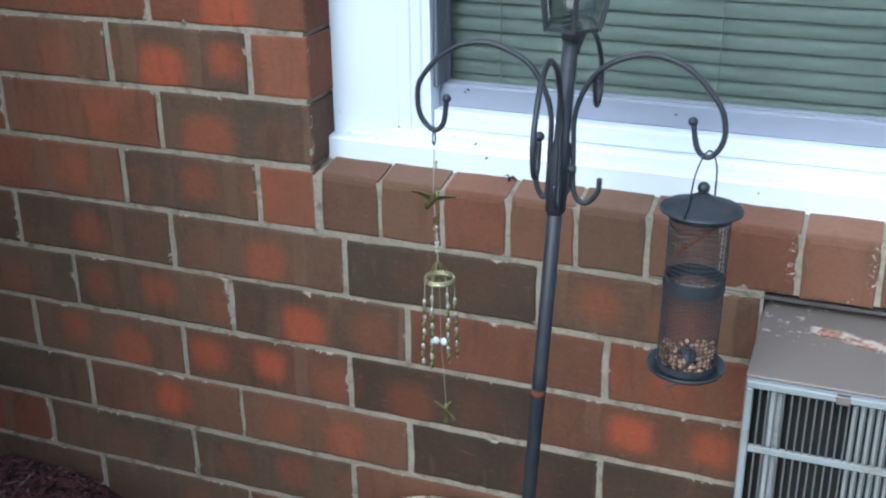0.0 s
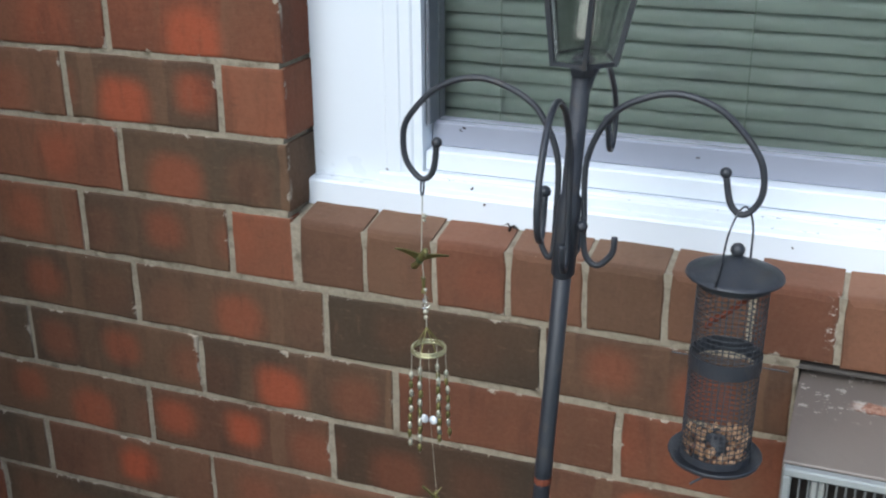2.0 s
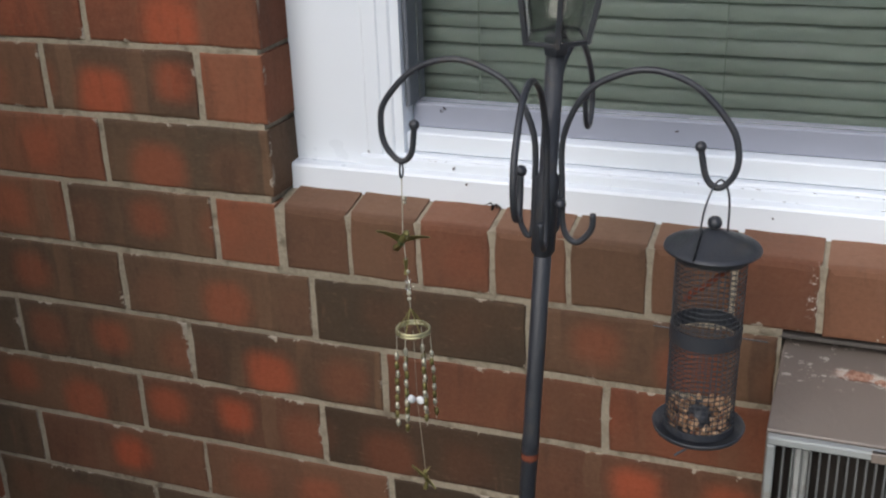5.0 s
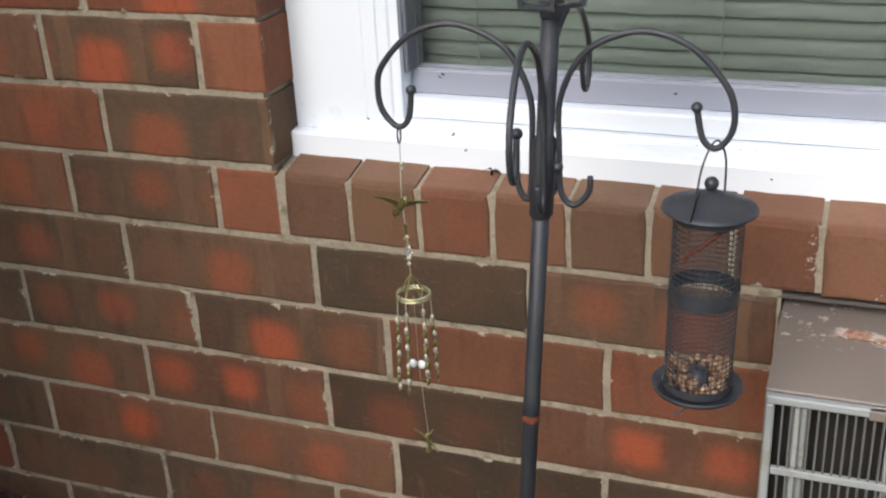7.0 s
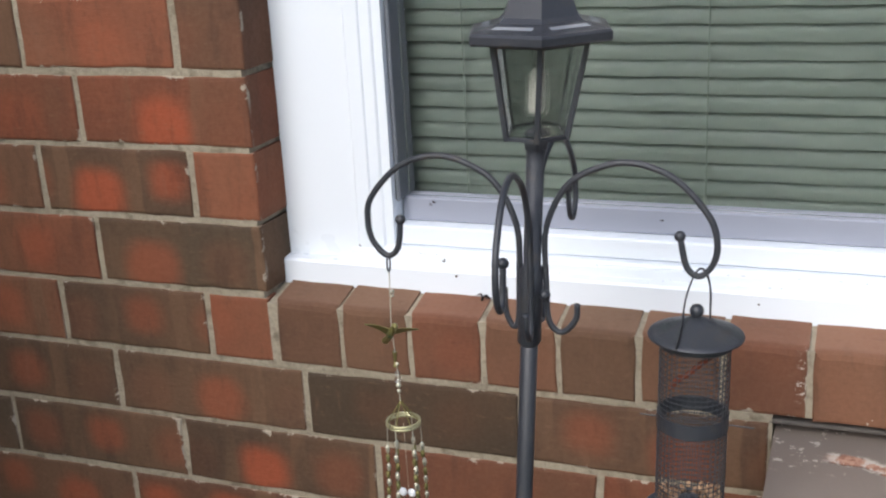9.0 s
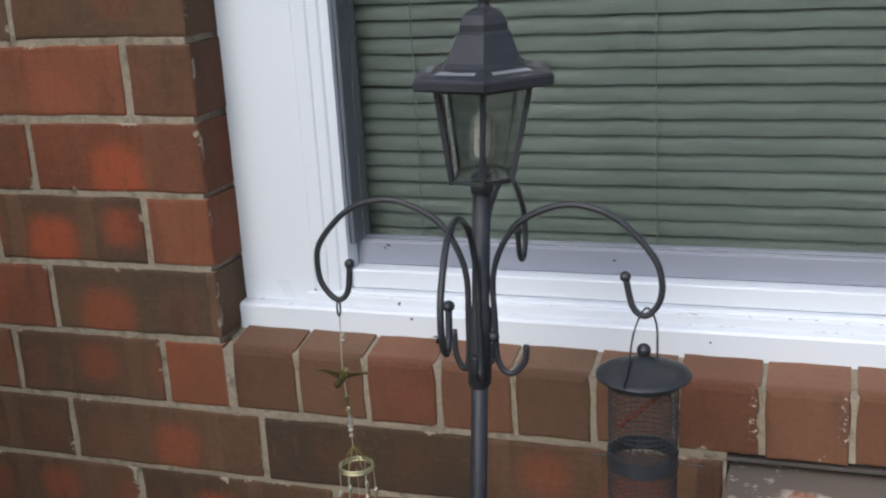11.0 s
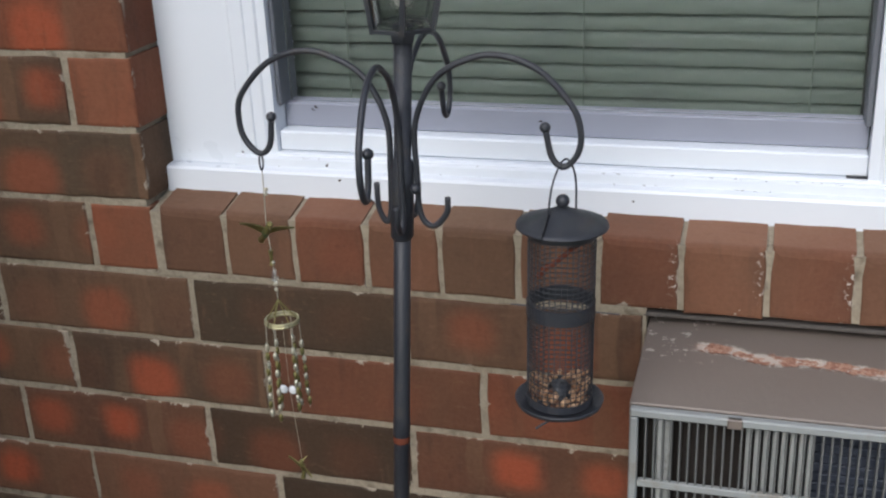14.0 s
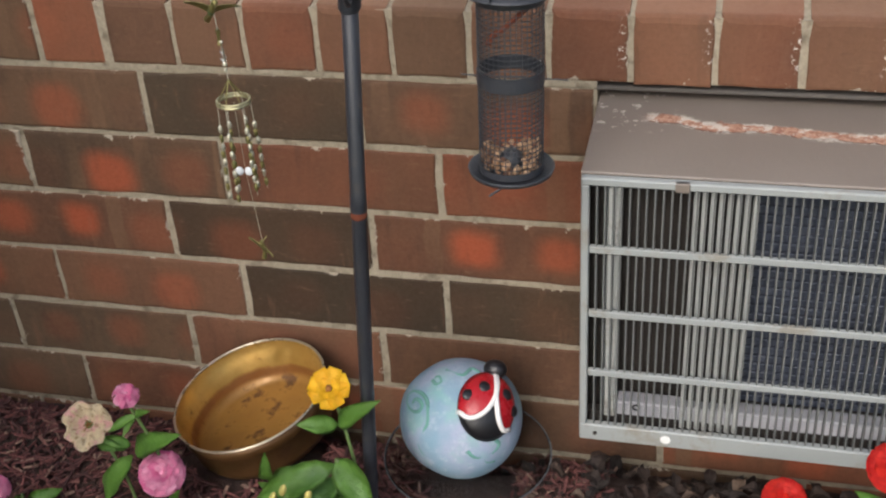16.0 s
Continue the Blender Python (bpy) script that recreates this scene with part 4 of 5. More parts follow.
def build_chime():
    top = 0.957
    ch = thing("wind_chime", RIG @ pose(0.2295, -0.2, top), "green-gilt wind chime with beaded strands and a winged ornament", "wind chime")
    part("ring", rod([(0.0, 0.0045 * math.cos(a), -0.008 + 0.009 * math.sin(a)) for a in [k * math.pi / 7 for k in range(14)]], 0.0011, 6, True), M["black"], ch)
    part("line", rod([(0, 0, -0.016), (-0.001, 0, -0.05), (-0.002, 0, -0.08), (0.002, 0, -0.14), (0.003, 0, -0.175)], 0.0006, 5), M["thread"], ch)
    for z, r in ((-0.04, 0.0026), (-0.045, 0.002), (-0.127, 0.0024), (-0.138, 0.0034), (-0.146, 0.0042), (-0.153, 0.003), (-0.16, 0.0024)):
        bm = bmesh.new()
        blob(bm, (0.002, 0, z), r, sub=2)
        part("bead", bm, M["bead" if -0.15 < z < -0.13 else "silver"], ch, smooth=True)
    bm = bmesh.new()
    bird_shape(bm, (-0.003, 0, -0.09), 0.028, (30, 14, 34))
    part("ornament", bm, M["gilt"], ch, "cast winged ornament, green and gold")
    part("tassel", turned([(0.0028, -0.112), (0.0016, -0.124), (0.003, -0.13), (0, -0.131)], 10), M["gilt"], ch)
    zr, rr = -0.2, 0.0188
    for dz, k in ((0, 0.0016), (0.0035, 0.0014)):
        part("hoop", rod([(0.005 + rr * math.cos(a), rr * math.sin(a), zr + dz) for a in [j * math.pi / 16 for j in range(32)]], k, 6, True), M["hoop"], ch)
    rng = random.Random(4)
    for j in range(6):
        a = j * math.pi / 3 + 0.4
        x, y = 0.005 + rr * math.cos(a), rr * math.sin(a)
        part("stay", rod([(0.003, 0, -0.172), (x, y, zr)], 0.0006, 5), M["gilt"], ch)
        end = zr - 0.112 - 0.012 * rng.random()
        sx, sy = 0.004 * math.cos(a), 0.004 * math.sin(a)
        strand = part("strand", rod([(x, y, zr), (x + sx, y + sy, end)], 0.0005, 5), M["thread"], ch)
        z = zr - 0.03 - 0.006 * rng.random()
        bm, bs = bmesh.new(), bmesh.new()
        flip = 0
        while z > end:
            t = (zr - z) / (zr - end)
            blob(bm if flip % 2 else bs, (x + sx * t + rng.uniform(-0.0008, 0.0008), y + sy * t, z), 0.0039, (0.75, 0.75, 1.7), 1)
            flip += 1
            z -= rng.uniform(0.0095, 0.0125)
        tagged(part("bead_string", bm, M["gilt"], strand, smooth=True), kind="stuff")
        tagged(part("charm_string", bs, M["silver"], strand, smooth=True), kind="stuff")
    part("centre_line", rod([(0.005, 0, zr), (0.006, 0, -0.29), (0.009, 0, -0.33), (0.013, 0, -0.39)], 0.0003, 5), M["thread"], ch)
    for dx in (-0.0055, 0.0055):
        bm = bmesh.new()
        blob(bm, (0.006 + dx, -0.004, -0.287), 0.0068, (0.78, 0.3, 0.85), 2)
        part("disc", bm, M["pearl"], ch, "pearly disc", smooth=True)
    bm = bmesh.new()
    bird_shape(bm, (0.013, 0, -0.395), 0.021, (-20, -12, 150))
    part("end_ornament", bm, M["gilt"], ch)


build_chime()


# ---- bowl, ball and dish ----
def build_bowl():
    n = Vector((-0.19, -0.12, 0.985)).normalized()
    rim = Vector((0.145, -0.128, 0.2695))
    depth = 0.074
    m = Matrix.Translation(rim - n * depth) @ n.to_track_quat("Z", "Y").to_matrix().to_4x4()
    bw = thing("brass_pan", m, "tarnished round brass pan tilted in the mulch by the wall", "pan")
    part("bowl", turned([(0, 0.002), (0.09, 0.002), (0.1, 0.006), (0.105, 0.018), (0.1065, 0.05), (0.111, 0.054), (0.1125, depth - 0.002)], 56), M["brass"], bw, smooth=True)
    # outside kept darker than the inside: rust plus painted shade
    part("outer_skin", turned([(0.1125, depth - 0.002), (0.1145, depth - 0.002), (0.113, 0.052), (0.1085, 0.048), (0.107, 0.016), (0.101, 0.002), (0.09, -0.001), (0, -0.001)], 56),
         M["brown_brass"], bw, "outside of the pan, browned by rust and painted shade", smooth=True)
    part("rim", rod([(0.1138 * math.cos(a), 0.1138 * math.sin(a), depth - 0.001) for a in [k * math.pi / 32 for k in range(64)]], 0.0021, 6, True), M["rim"], bw, "bright worn rim", smooth=True)


def build_ball():
    c, r = Vector((0.457, -0.122, 0.261)), 0.0855
    base = c.z - r * 0.955
    gb = thing("garden_ball", Matrix.Translation(c), "pale blue painted concrete ball with a red beetle relief", "garden ornament")
    bm = bmesh.new()
    blob(bm, (0, 0, 0), r, (1, 1, 0.955), 5, 0.03)
    part("ball", bm, M["ball"], gb, smooth=True)
    # the painted side of the ball
    right, up, out = Vector((0.969, 0.248, 0)), Vector((-0.131, 0.514, 0.847)), Vector((0.21, -0.82, 0.53))

    def face(u, v):
        return (right * u + up * v + out * math.sqrt(max(0.02, 1 - u * u - v * v))).normalized()

    swirls = [[(-0.7 + (0.19 - 0.016 * t) * math.cos(t), 0.36 + (0.21 - 0.018 * t) * math.sin(t)) for t in [k * 0.5 for k in range(20)]],
              [(-0.51, 0.36), (-0.54, 0.05), (-0.68, -0.18), (-0.66, -0.4), (-0.52, -0.52)],
              [(0.06, -0.4), (0.18, -0.52), (0.4, -0.5), (0.56, -0.36), (0.5, -0.26)], [(0.3, -0.5), (0.34, -0.62), (0.48, -0.64)],
              [(-0.2, 0.86), (0.05, 0.78), (0.2, 0.86), (0.32, 0.8), (0.4, 0.72)], [(-0.42, 0.72), (-0.36, 0.66), (-0.28, 0.7), (-0.32, 0.77), (-0.38, 0.75)]]
    for s in swirls:
        line = [Matrix.Diagonal((1, 1, 0.955)) @ face(u, v) * (r - 0.0022) for u, v in s]
        part("swirl", rod(spline(line, 5), 0.0036, 8), M["swirl"], gb, "faded green painted swirl", smooth=True)
    n = face(0.42, 0.27)
    axis = right * 0.42 + up * 0.9
    axis = (axis - n * axis.dot(n)).normalized()
    fr = Matrix((axis.cross(n), axis, n)).transposed().to_4x4()
    fr.translation = n * (r - 0.02)

    def dome(u, v, lift=0.0):
        q = min(1.0, math.hypot(u, v))
        return fr @ Vector((0.0415 * u, 0.047 * v, 0.0165 + 0.022 * math.sqrt(max(0, 1 - 0.97 * q * q)) - 0.006 * q * q + lift))

    def sheet(rows):
        bm = bmesh.new()
        g = [[bm.verts.new(p) for p in row] for row in rows]
        for a, b in zip(g, g[1:]):
            for k in range(len(a) - 1):
                bm.faces.new((a[k], a[k + 1], b[k + 1], b[k]))
        bmesh.ops.recalc_face_normals(bm, faces=bm.faces[:])
        bmesh.ops.solidify(bm, geom=bm.faces[:], thickness=0.003)
        return bm

    ring = [2 * math.pi * k / 40 for k in range(41)]
    part("shell", sheet([[dome(q * math.sin(a), q * math.cos(a)) for a in ring] for q in [0.02 + 0.098 * k for k in range(11)]]), M["dot"], gb, "black beetle body", smooth=True)
    for s in (-1, 1):
        end = 2.0
        inner = [Vector((s * p.x, p.y)) for p in spline([(0.02, 0.97, 0), (0.02, 0.55, 0), (0.03, 0.14, 0), (0.26, -0.34, 0), (0.6, -0.56, 0), (0.92, -0.42, 0)], 3)]
        m = len(inner) - 1
        outer = [Vector((s * math.sin(0.04 + (end - 0.04) * k / m), math.cos(0.04 + (end - 0.04) * k / m))) for k in range(m + 1)]
        part("wing_case", sheet([[dome(*(a.lerp(b, j / 7)), 0.0024) for j in range(8)] for a, b in zip(inner, outer)]), M["red"], gb, "glossy red wing case", smooth=True)
        part("wing_edge", rod([dome(*a, 0.0022) for a in inner], 0.0036, 8), M["cream"], gb, "white wing edge", smooth=True)
        for u, v, k in ((0.4, 0.4, 0.0082), (0.82, 0.06, 0.0082)):
            bm = bmesh.new()
            blob(bm, (0, 0, 0), k, (1, 1, 0.3), 2)
            p = dome(s * u, v, 0.0022)
            tilt = p.normalized().to_track_quat("Z", "Y").to_matrix().to_4x4()
            part("spot", bm, M["dot"], gb, smooth=True, at=Matrix.Translation(p) @ tilt)
    bm = bmesh.new()
    blob(bm, dome(0, 1.0) + axis * 0.006 + n * 0.003, 0.0148, (1.1, 0.9, 0.9), 3)
    part("head", bm, M["dot"], gb, smooth=True)
    # the dish below
    ds = thing("plant_saucer", pose(c.x + 0.006, c.y, base - 0.004), "clear plastic plant saucer under the painted ball", "saucer")
    d = part("dish", turned([(0, 0.002), (0.096, 0.002), (0.104, 0.005), (0.1155, 0.02), (0.1185, 0.021), (0.117, 0.0225), (0.1145, 0.0215), (0.1035, 0.007), (0.096, 0.0035), (0, 0.0035)], 56), M["dish"], ds, smooth=True)
    part("rim", rod([(0.118 * math.cos(a), 0.118 * math.sin(a), 0.0222) for a in [k * math.pi / 32 for k in range(64)]], 0.0014, 6, True), M["dish_rim"], ds, smooth=True)
    d.visible_shadow = False


build_bowl()
build_ball()


# ---- flowers ----
def leaf_shape(bm, root, tip, width, droop=0.15, rise=(0, 0, 1)):
    root, tip = Vector(root), Vector(tip)
    d = tip - root
    side = d.cross(Vector(rise)).normalized()
    up = side.cross(d).normalized()
    rows, n = [], 8
    for k in range(n + 1):
        t = k / n
        w = width * math.sin(math.pi * min(1, t**0.75 * 0.97 + 0.03)) + 0.0006
        c = root + d * t + up * (droop * d.length * math.sin(math.pi * t) * 0.6)
        rows.append([bm.verts.new(c + side * w * s + up * (abs(s) * w * 0.4 + s * s * w * 0.22 * math.sin(t * 11 + 2 * s))) for s in (-1, -0.5, 0, 0.5, 1)])
    for a, b in zip(rows, rows[1:]):
        for k in range(4):
            bm.faces.new((a[k], a[k + 1], b[k + 1], b[k]))


def leaf(root, tip, width, parent, droop=0.15):
    bm = bmesh.new()
    leaf_shape(bm, root, tip, width * 0.95, droop, (0, -0.7, 0.7))
    bmesh.ops.solidify(bm, geom=bm.faces[:], thickness=0.0006)
    return part("leaf", bm, M["leaf"], parent, smooth=True)


def petals(bm, m, rings, seed, cup=0.0, fold=0.18):
    """Rings of (count, length, width, lift in degrees)."""
    rng = random.Random(seed)
    for count, length, width, lift in rings:
        for k in range(count):
            a = 2 * math.pi * (k + rng.uniform(-0.2, 0.2)) / count + lift
            e = radians(lift + rng.uniform(-7, 7))
            rows = []
            for j in range(6):
                t = j / 5
                w = width * (0.35 + 0.65 * math.sin(math.pi * min(t * 0.62 + 0.12, 1)))
                ee = e - cup * t
                rad, z = length * t * math.cos(ee) + 0.002, length * t * math.sin(ee)
                rows.append([m @ Vector((rad * math.cos(a) - s * w * math.sin(a), rad * math.sin(a) + s * w * math.cos(a), z + abs(s) * w * fold + rng.uniform(-1, 1) * fold * 0.006 * t)) for s in (-1, 0, 1)])
            g = [[bm.verts.new(v) for v in r] for r in rows]
            for u, v in zip(g, g[1:]):
                bm.faces.new((u[0], u[1], v[1], v[0]))
                bm.faces.new((u[1], u[2], v[2], v[1]))


def flower(at, facing, rings, material, label, leaves=(), cup=0.0, eye=0.0, root=None, seed=1, fold=0.18):
    at = Vector(at)
    root = Vector(root or (at.x + 0.01, at.y + 0.01, 0))
    root.z = ground_z(root.x, root.y) - 0.01
    fl = thing("zinnia", Matrix.Translation(root), label, "flower", "zinnias in the bed")
    inv = Matrix.Translation(-root)
    n = Vector(facing).normalized()
    mid = (at + root) / 2 + Vector((0.008, 0.004, 0))
    part("stem", rod([inv @ p for p in spline([root, mid, at - n * 0.016, at - n * 0.006], 6)], 0.0024, 7), M["stem"], fl, smooth=True)
    m = inv @ Matrix.Translation(at) @ n.to_track_quat("Z", "Y").to_matrix().to_4x4()
    if rings:
        bm = bmesh.new()
        petals(bm, m, rings, seed, cup, fold)
        bmesh.ops.solidify(bm, geom=bm.faces[:], thickness=0.0005)
        part("petals", bm, M[material], fl, smooth=True)
    else:
        withered_head(fl, m)
    bm = bmesh.new()
    lathe(bm, [(0, -0.014), (0.004, -0.012), (0.007, -0.004), (0.006, 0.001), (0, 0.001)], 12)
    for v in bm.verts:
        v.co = m @ v.co
    part("calyx", bm, M["stem"], fl, smooth=True)
    if rings and not eye:
        bm = bmesh.new()
        k = rings[0][1]
        blob(bm, (0, 0, 0.05 * k), 0.12 * k, (1, 1, 0.9), 2, 0.5)
        for v in bm.verts:
            v.co = m @ v.co
        part("heart", bm, M[material], fl)
    if eye:
        bm = bmesh.new()
        blob(bm, (0, 0, 0.004), eye, (1, 1, 0.6), 2, 0.3)
        for v in bm.verts:
            v.co = m @ v.co
        part("eye", bm, M["eye"], fl)
    for a, b, w in leaves:
        leaf(inv @ Vector(a), inv @ Vector(b), w, fl)
    return fl


def withered_head(fl, m):
    """A dried trumpet of joined petals with a ruffled, lobed mouth."""
    bm = bmesh.new()
    rings = []
    for i in range(9):
        t = i / 8
        ring = []
        for k in range(56):
            a = 2 * math.pi * k / 56
            lobe = 1 + 0.07 * t * math.cos(7 * a) + 0.07 * t * math.sin(3 * a + 1)
            r = (0.002 + 0.029 * t**0.8) * lobe
            z = 0.024 * t**1.3 + 0.005 * t * math.sin(9 * a + 0.8) + 0.0026 * t * math.sin(20 * a) - 0.05 * max(0, t - 0.75)
            ring.append(bm.verts.new(m @ Vector((r * math.cos(a), r * math.sin(a), z))))
        rings.append(ring)
    for r, q in zip(rings, rings[1:]):
        for k in range(56):
            bm.faces.new((r[k], r[(k + 1) % 56], q[(k + 1) % 56], q[k]))
    bmesh.ops.solidify(bm, geom=bm.faces[:], thickness=0.0008)
    part("trumpet", bm, M["cream_petal"], fl, "dried cream trumpet with pink blush", smooth=True)
    bm = bmesh.new()
    for k in range(9):
        a, q = k * 2.4, 0.0011 * k
        sweep(bm, [m @ Vector((0.3 * q * math.cos(a), 0.3 * q * math.sin(a), 0.001)), m @ Vector((q * math.cos(a), q * math.sin(a), 0.012))], [0.0012, 0.0006], 5)
    part("throat", bm, M["eye"], fl, "brown dried stamens")


POM = [(13, 0.026, 0.0078, 4), (12, 0.0245, 0.0076, 26), (10, 0.022, 0.0072, 46), (9, 0.0195, 0.0066, 62), (7, 0.0165, 0.0056, 76), (6, 0.014, 0.005, 86), (5, 0.0125, 0.0044, 96)]
flower((0.086, -0.3, 0.262), (0.25, -0.6, 0.75), [(c, l * 1.22, w * 1.2, t) for c, l, w, t in POM], "pink", "full pink zinnia with layered rounded petals", cup=0.7,
       leaves=[((0.044, -0.292, 0.28), (-0.007, -0.305, 0.199), 0.0155), ((0.047, -0.288, 0.284), (0.126, -0.295, 0.331), 0.0165), ((0.044, -0.29, 0.296), (0.004, -0.3, 0.312), 0.0095), ((0.1, -0.305, 0.2), (0.124, -0.325, 0.262), 0.011)], root=(0.062, -0.275, 0), seed=2)
flower((0.063, -0.3, 0.394), (0.12, -0.12, 1.0), [(9, 0.018, 0.0062, 2), (9, 0.0165, 0.0056, 30), (7, 0.013, 0.005, 55), (5, 0.011, 0.0045, 78)], "pink", "small ragged pink zinnia held on a tall stem", cup=0.9, fold=0.5,
       leaves=[((0.068, -0.296, 0.356), (0.034, -0.315, 0.338), 0.0065), ((0.066, -0.296, 0.356), (0.092, -0.3, 0.369), 0.005), ((0.066, -0.298, 0.354), (0.056, -0.32, 0.336), 0.004)], root=(0.085, -0.28, 0), seed=3)
flower((-0.003, -0.3, 0.334), (0.25, -0.75, 0.62), [], "cream_petal", "withered cream trumpet-shaped zinnia with pink blush", leaves=[((0.0, -0.298, 0.305), (0.04, -0.3, 0.296), 0.009)], root=(0.03, -0.285, 0), seed=5)
flower((0.342, -0.3, 0.438), (0.1, -0.72, 0.66), [(8, 0.0235, 0.0098, 10), (7, 0.0135, 0.0062, 28)], "yellow", "golden yellow zinnia with a dark eye", eye=0.0042, fold=0.3,
       leaves=[((0.346, -0.298, 0.379), (0.405, -0.3, 0.428), 0.0125), ((0.346, -0.298, 0.379), (0.298, -0.315, 0.388), 0.012)], root=(0.362, -0.29, 0), seed=7)
flower((0.877, -0.3, 0.345), (0.05, -0.55, 0.85), [(c, l * 0.95, w, t) for c, l, w, t in POM], "scarlet", "bright scarlet zinnia in front of the grille", cup=0.4, leaves=[((0.885, -0.29, 0.25), (0.85, -0.32, 0.27), 0.014)], seed=9)
flower((0.985, -0.3, 0.41), (-0.2, -0.6, 0.8), [(c, l * 1.05, w, t) for c, l, w, t in POM], "scarlet", "tall scarlet zinnia beside the air conditioner", cup=0.4, leaves=[((0.99, -0.29, 0.33), (0.95, -0.3, 0.37), 0.012)], root=(1.0, -0.28, 0), seed=10)
flower((-0.19, -0.3, 0.185), (0.1, -0.6, 0.8), [(c, l * 0.9, w, t) for c, l, w, t in POM], "pink", "low pink zinnia at the edge of the bed", cup=0.5, seed=12)


def broad_plant():
    """Two large leaves, a folded shoot and pale buds round the foot of the pole."""
    root = Vector((0.335, -0.29, ground_z(0.335, -0.29) - 0.01))
    inv = Matrix.Translation(-root)
    pl = thing("bed_plant", Matrix.Translation(root), "broad dark green leaves with pale buds beside the pole", "plant")
    part("stem", rod([inv @ Vector(p) for p in ((0.335, -0.29, root.z), (0.342, -0.3, 0.27), (0.344, -0.312, 0.336))], 0.003, 7), M["stem"], pl, smooth=True)
    for a, b, w in (((0.34, -0.312, 0.326), (0.228, -0.345, 0.262), 0.022), ((0.343, -0.31, 0.334), (0.402, -0.35, 0.292), 0.021), ((0.342, -0.306, 0.3), (0.3, -0.37, 0.262), 0.017),
                    ((0.342, -0.306, 0.29), (0.376, -0.37, 0.25), 0.016), ((0.335, -0.3, 0.27), (0.262, -0.31, 0.255), 0.015)):
        leaf(inv @ Vector(a), inv @ Vector(b), w, pl)
    for x, y, z in ((0.289, -0.362, 0.322), (0.322, -0.364, 0.32), (0.272, -0.358, 0.303)):
        stalk = part("bud_stalk", rod([inv @ Vector(p) for p in ((0.32, -0.335, 0.25), (x + 0.006, y + 0.006, z - 0.03), (x, y, z - 0.01))], 0.0014, 6), M["stem"], pl, smooth=True)
        bm = bmesh.new()
        blob(bm, inv @ Vector((x, y, z)), 0.0058, (0.8, 0.8, 2.1), 2, 0.1, Euler((0.2, 0.35, 0)).to_matrix())
        part("bud", bm, M["bud"], stalk, "pale yellow-green bud", smooth=True)
    sh = thing("green_shoot", Matrix.Translation((0.246, -0.3, 0.15)), "small folded green shoot beside the brass pan", "plant")
    part("stem", rod([(0, 0, 0), (0.002, 0, 0.08), (0.001, 0, 0.13)], 0.0022, 7), M["stem"], sh, smooth=True)
    for a, b, w in (((0, 0, 0.122), (0.002, -0.012, 0.184), 0.011), ((0.001, 0, 0.13), (0.042, 0.004, 0.152), 0.007), ((0, 0, 0.11), (-0.014, -0.014, 0.132), 0.007)):
        leaf(a, b, w, sh)


def leafy_plant(at, seed, count, spread, label):
    rng = random.Random(seed)
    root = Vector((at[0], at[1], ground_z(at[0], at[1]) - 0.01))
    pl = thing("bed_plant", Matrix.Translation(root), label, "plant")
    part("stem", rod([(0, 0, 0), (0.004, 0, 0.05), (0, 0, at[2] - root.z)], 0.003, 7), M["stem"], pl, smooth=True)
    for k in range(count):
        a = 2.4 * k + rng.uniform(-0.3, 0.3)
        z = (at[2] - root.z) * (0.35 + 0.65 * k / count)
        ln = spread * rng.uniform(0.75, 1.1)
        leaf((0, 0, z), (ln * math.cos(a), ln * math.sin(a), z + ln * rng.uniform(-0.1, 0.5)), ln * 0.26, pl)
    return pl


broad_plant()
leafy_plant((-0.12, -0.33, 0.2), 3, 6, 0.05, "low green plant in the mulch")


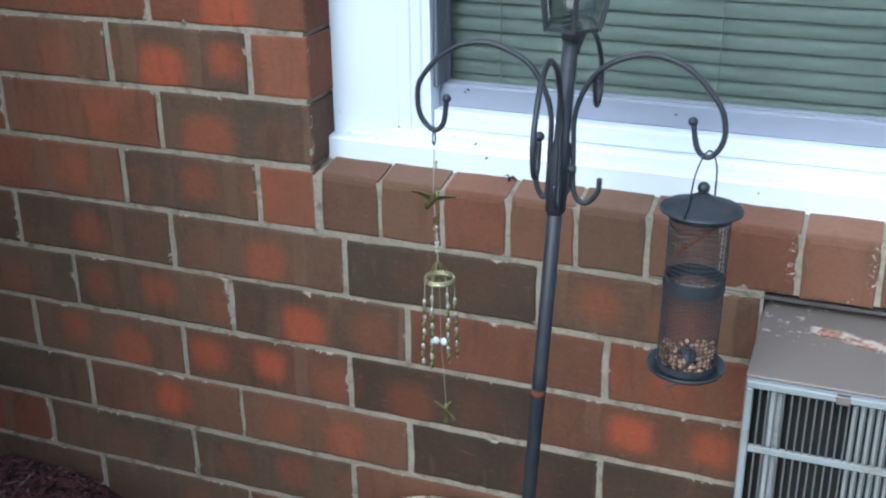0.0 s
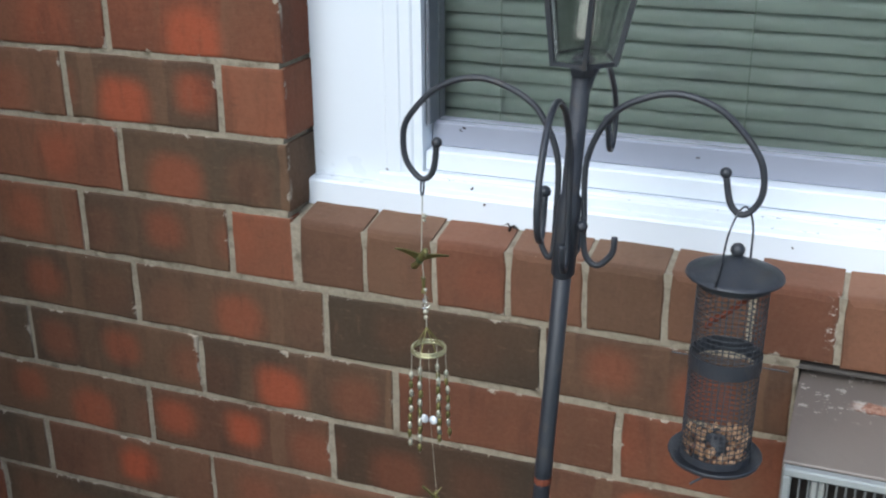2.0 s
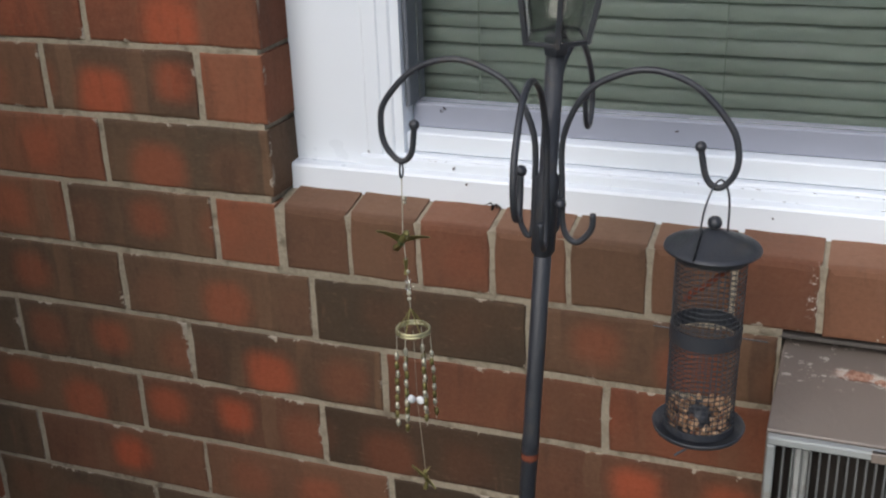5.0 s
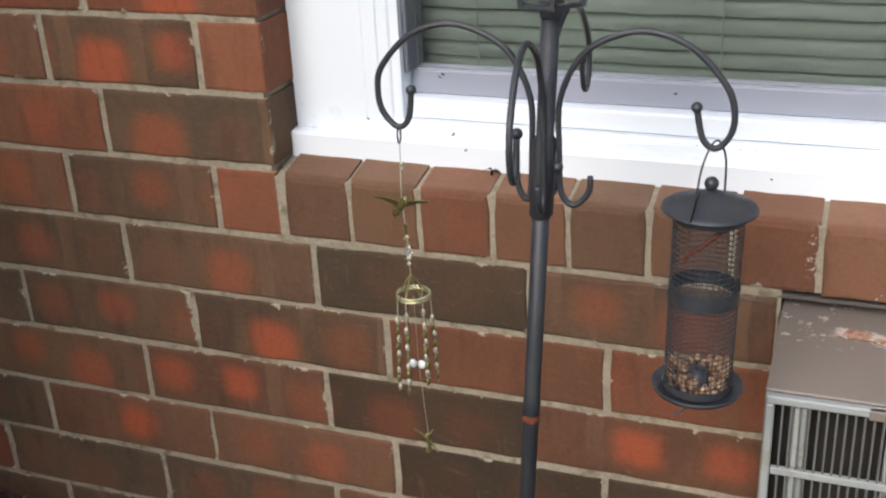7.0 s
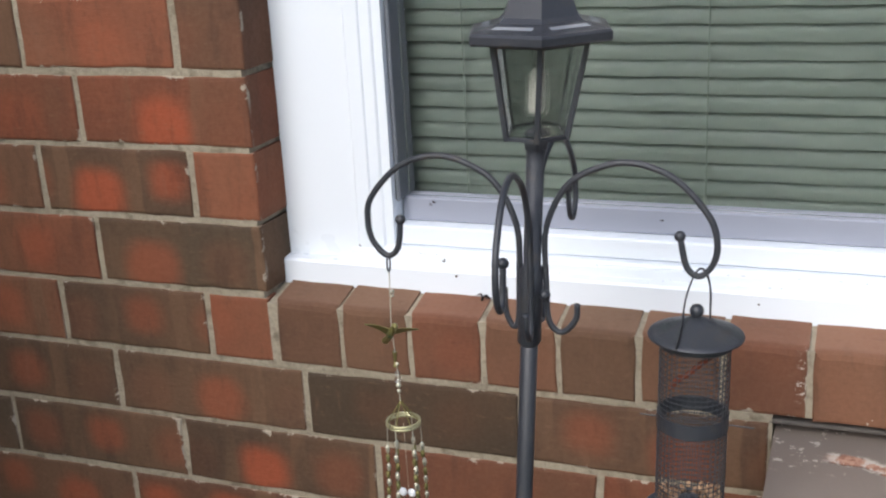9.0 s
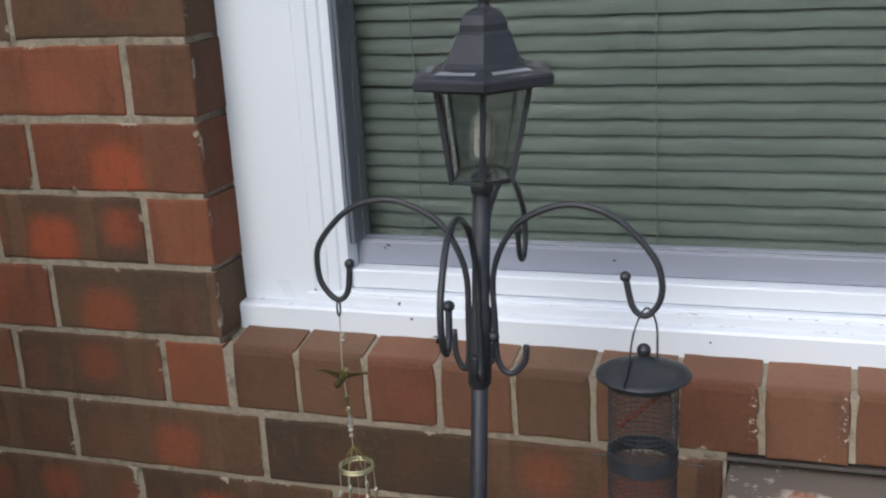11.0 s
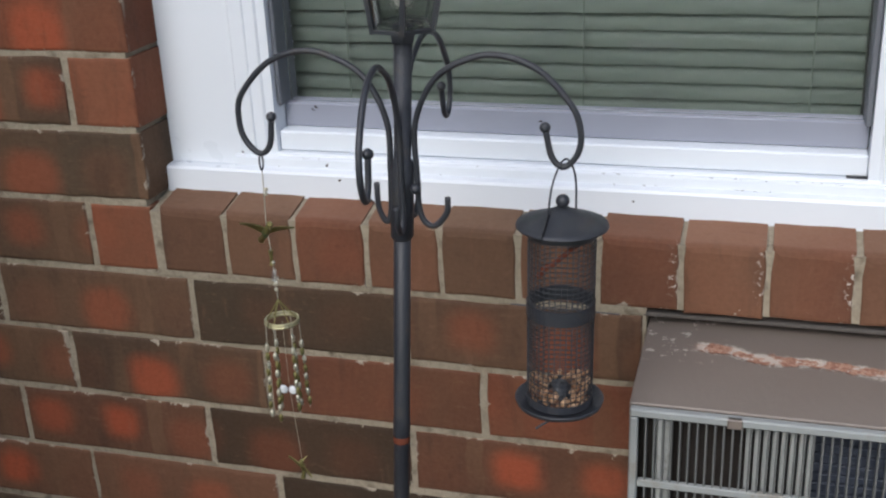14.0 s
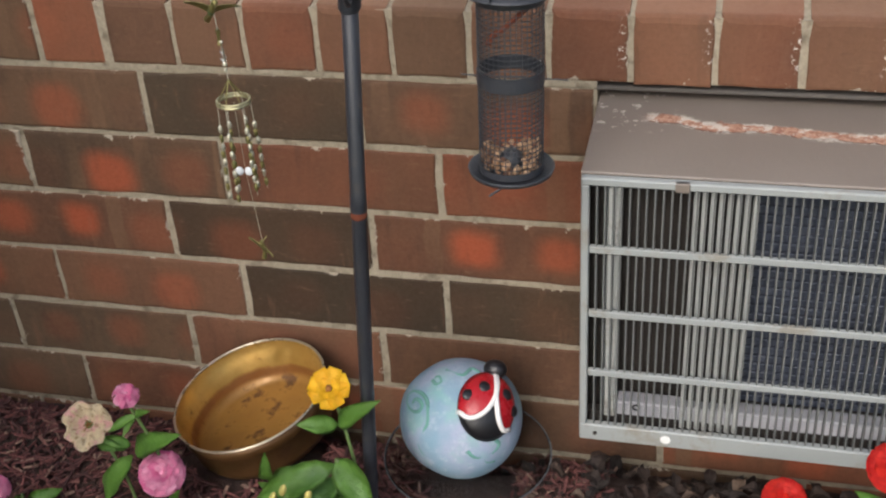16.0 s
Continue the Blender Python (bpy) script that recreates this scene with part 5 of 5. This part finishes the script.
def build_litter():
    rng = random.Random(21)
    bm = bmesh.new()
    for k in range(9000):
        x, y = rng.uniform(-0.78, 0.66), rng.uniform(-0.46, -0.008)
        if math.hypot(x - 0.145, y + 0.128) < 0.105 or math.hypot(x - 0.462, y + 0.122) < 0.07:
            continue
        ln, w, t = rng.uniform(0.008, 0.03), rng.uniform(0.0016, 0.0042), rng.uniform(0.0006, 0.0018)
        m = Matrix.Translation((x, y, ground_z(x, y) + rng.uniform(0.0, 0.012))) @ Euler((rng.uniform(-0.5, 0.5), rng.uniform(-0.4, 0.4), rng.uniform(0, 6.3))).to_matrix().to_4x4()
        for v in block(bm, -ln / 2, ln / 2, -w / 2, w / 2, -t, t):
            v.co = m @ (v.co * (1 + 0.3 * rng.uniform(-1, 1)))
    tagged(part("mulch", bm, M["chip"]), "dark red shredded wood mulch over the bed", "mulch", kind="stuff")
    bm = bmesh.new()
    for k in range(1500):
        x, y = rng.uniform(0.5, 1.5), rng.uniform(-0.5, -0.012)
        if math.hypot(x - 0.462, y + 0.122) < 0.08:
            continue
        m = Matrix.Translation((x, y, ground_z(x, y) + rng.uniform(0.001, 0.009))) @ Euler((rng.uniform(-0.4, 0.4), rng.uniform(-0.35, 0.35), rng.uniform(0, 6.3))).to_matrix().to_4x4()
        start = len(bm.verts)
        ln = rng.uniform(0.01, 0.036)
        leaf_shape(bm, (0, 0, 0), (ln, 0, 0.002), ln * rng.uniform(0.2, 0.34), rng.uniform(-0.6, 0.8))
        bm.verts.ensure_lookup_table()
        for v in bm.verts[start:]:
            v.co = m @ v.co
    tagged(part("leaf_litter", bm, M["leaf_litter"]), "dry brown leaves on the soil below the unit", "leaf litter", kind="stuff")


build_litter()


def build_debris():
    rng = random.Random(8)
    tw = thing("dry_sprig", pose(0.25, 0.046, 0.8125), "dry curled brown sprig on the brick sill", "sprig")
    for k, (a, ln) in enumerate(((20, 0.014), (160, 0.012), (75, 0.009), (-30, 0.011))):
        c, q = math.cos(radians(a)), math.sin(radians(a))
        bm = bmesh.new()
        leaf_shape(bm, (0, 0, 0.001), (ln * c, ln * q * 0.4 - 0.004, 0.004 + 0.004 * rng.random()), 0.0022, 0.8)
        bmesh.ops.solidify(bm, geom=bm.faces[:], thickness=0.0005)
        part("leaf", bm, M["leaf_litter"], tw)
    bm = bmesh.new()
    for x, y, z in ((0.07, 0.074, 0.858), (0.074, 0.074, 0.864), (0.066, 0.0745, 0.869), (0.19, 0.0695, 0.858), (0.212, 0.0555, 0.842), (0.471, 0.1145, 0.916), (0.158, 0.1145, 0.921), (0.162, 0.1145, 0.925), (0.6, 0.0555, 0.835)):
        for k in range(3):
            blob(bm, (x + rng.uniform(-0.002, 0.002), y, z + rng.uniform(-0.0015, 0.0015)), rng.uniform(0.0007, 0.0014), (1.3, 0.5, 1), 1, 0.4)
    for k in range(46):
        x, run = rng.uniform(0.08, 0.9), rng.uniform(1.5, 6.0)
        blob(bm, (x, rng.choice((0.0688, 0.0718)), rng.choice((0.8523, 0.8655)) + rng.uniform(0, 0.0006)), rng.uniform(0.0003, 0.0007), (run, 0.8, 0.6), 1, 0.4)
    tagged(part("dirt_specks", bm, M["leaf_litter"]), "small brown specks of dirt on the window", "dirt", kind="stuff")


build_debris()
lay_sill()
lay_wall()
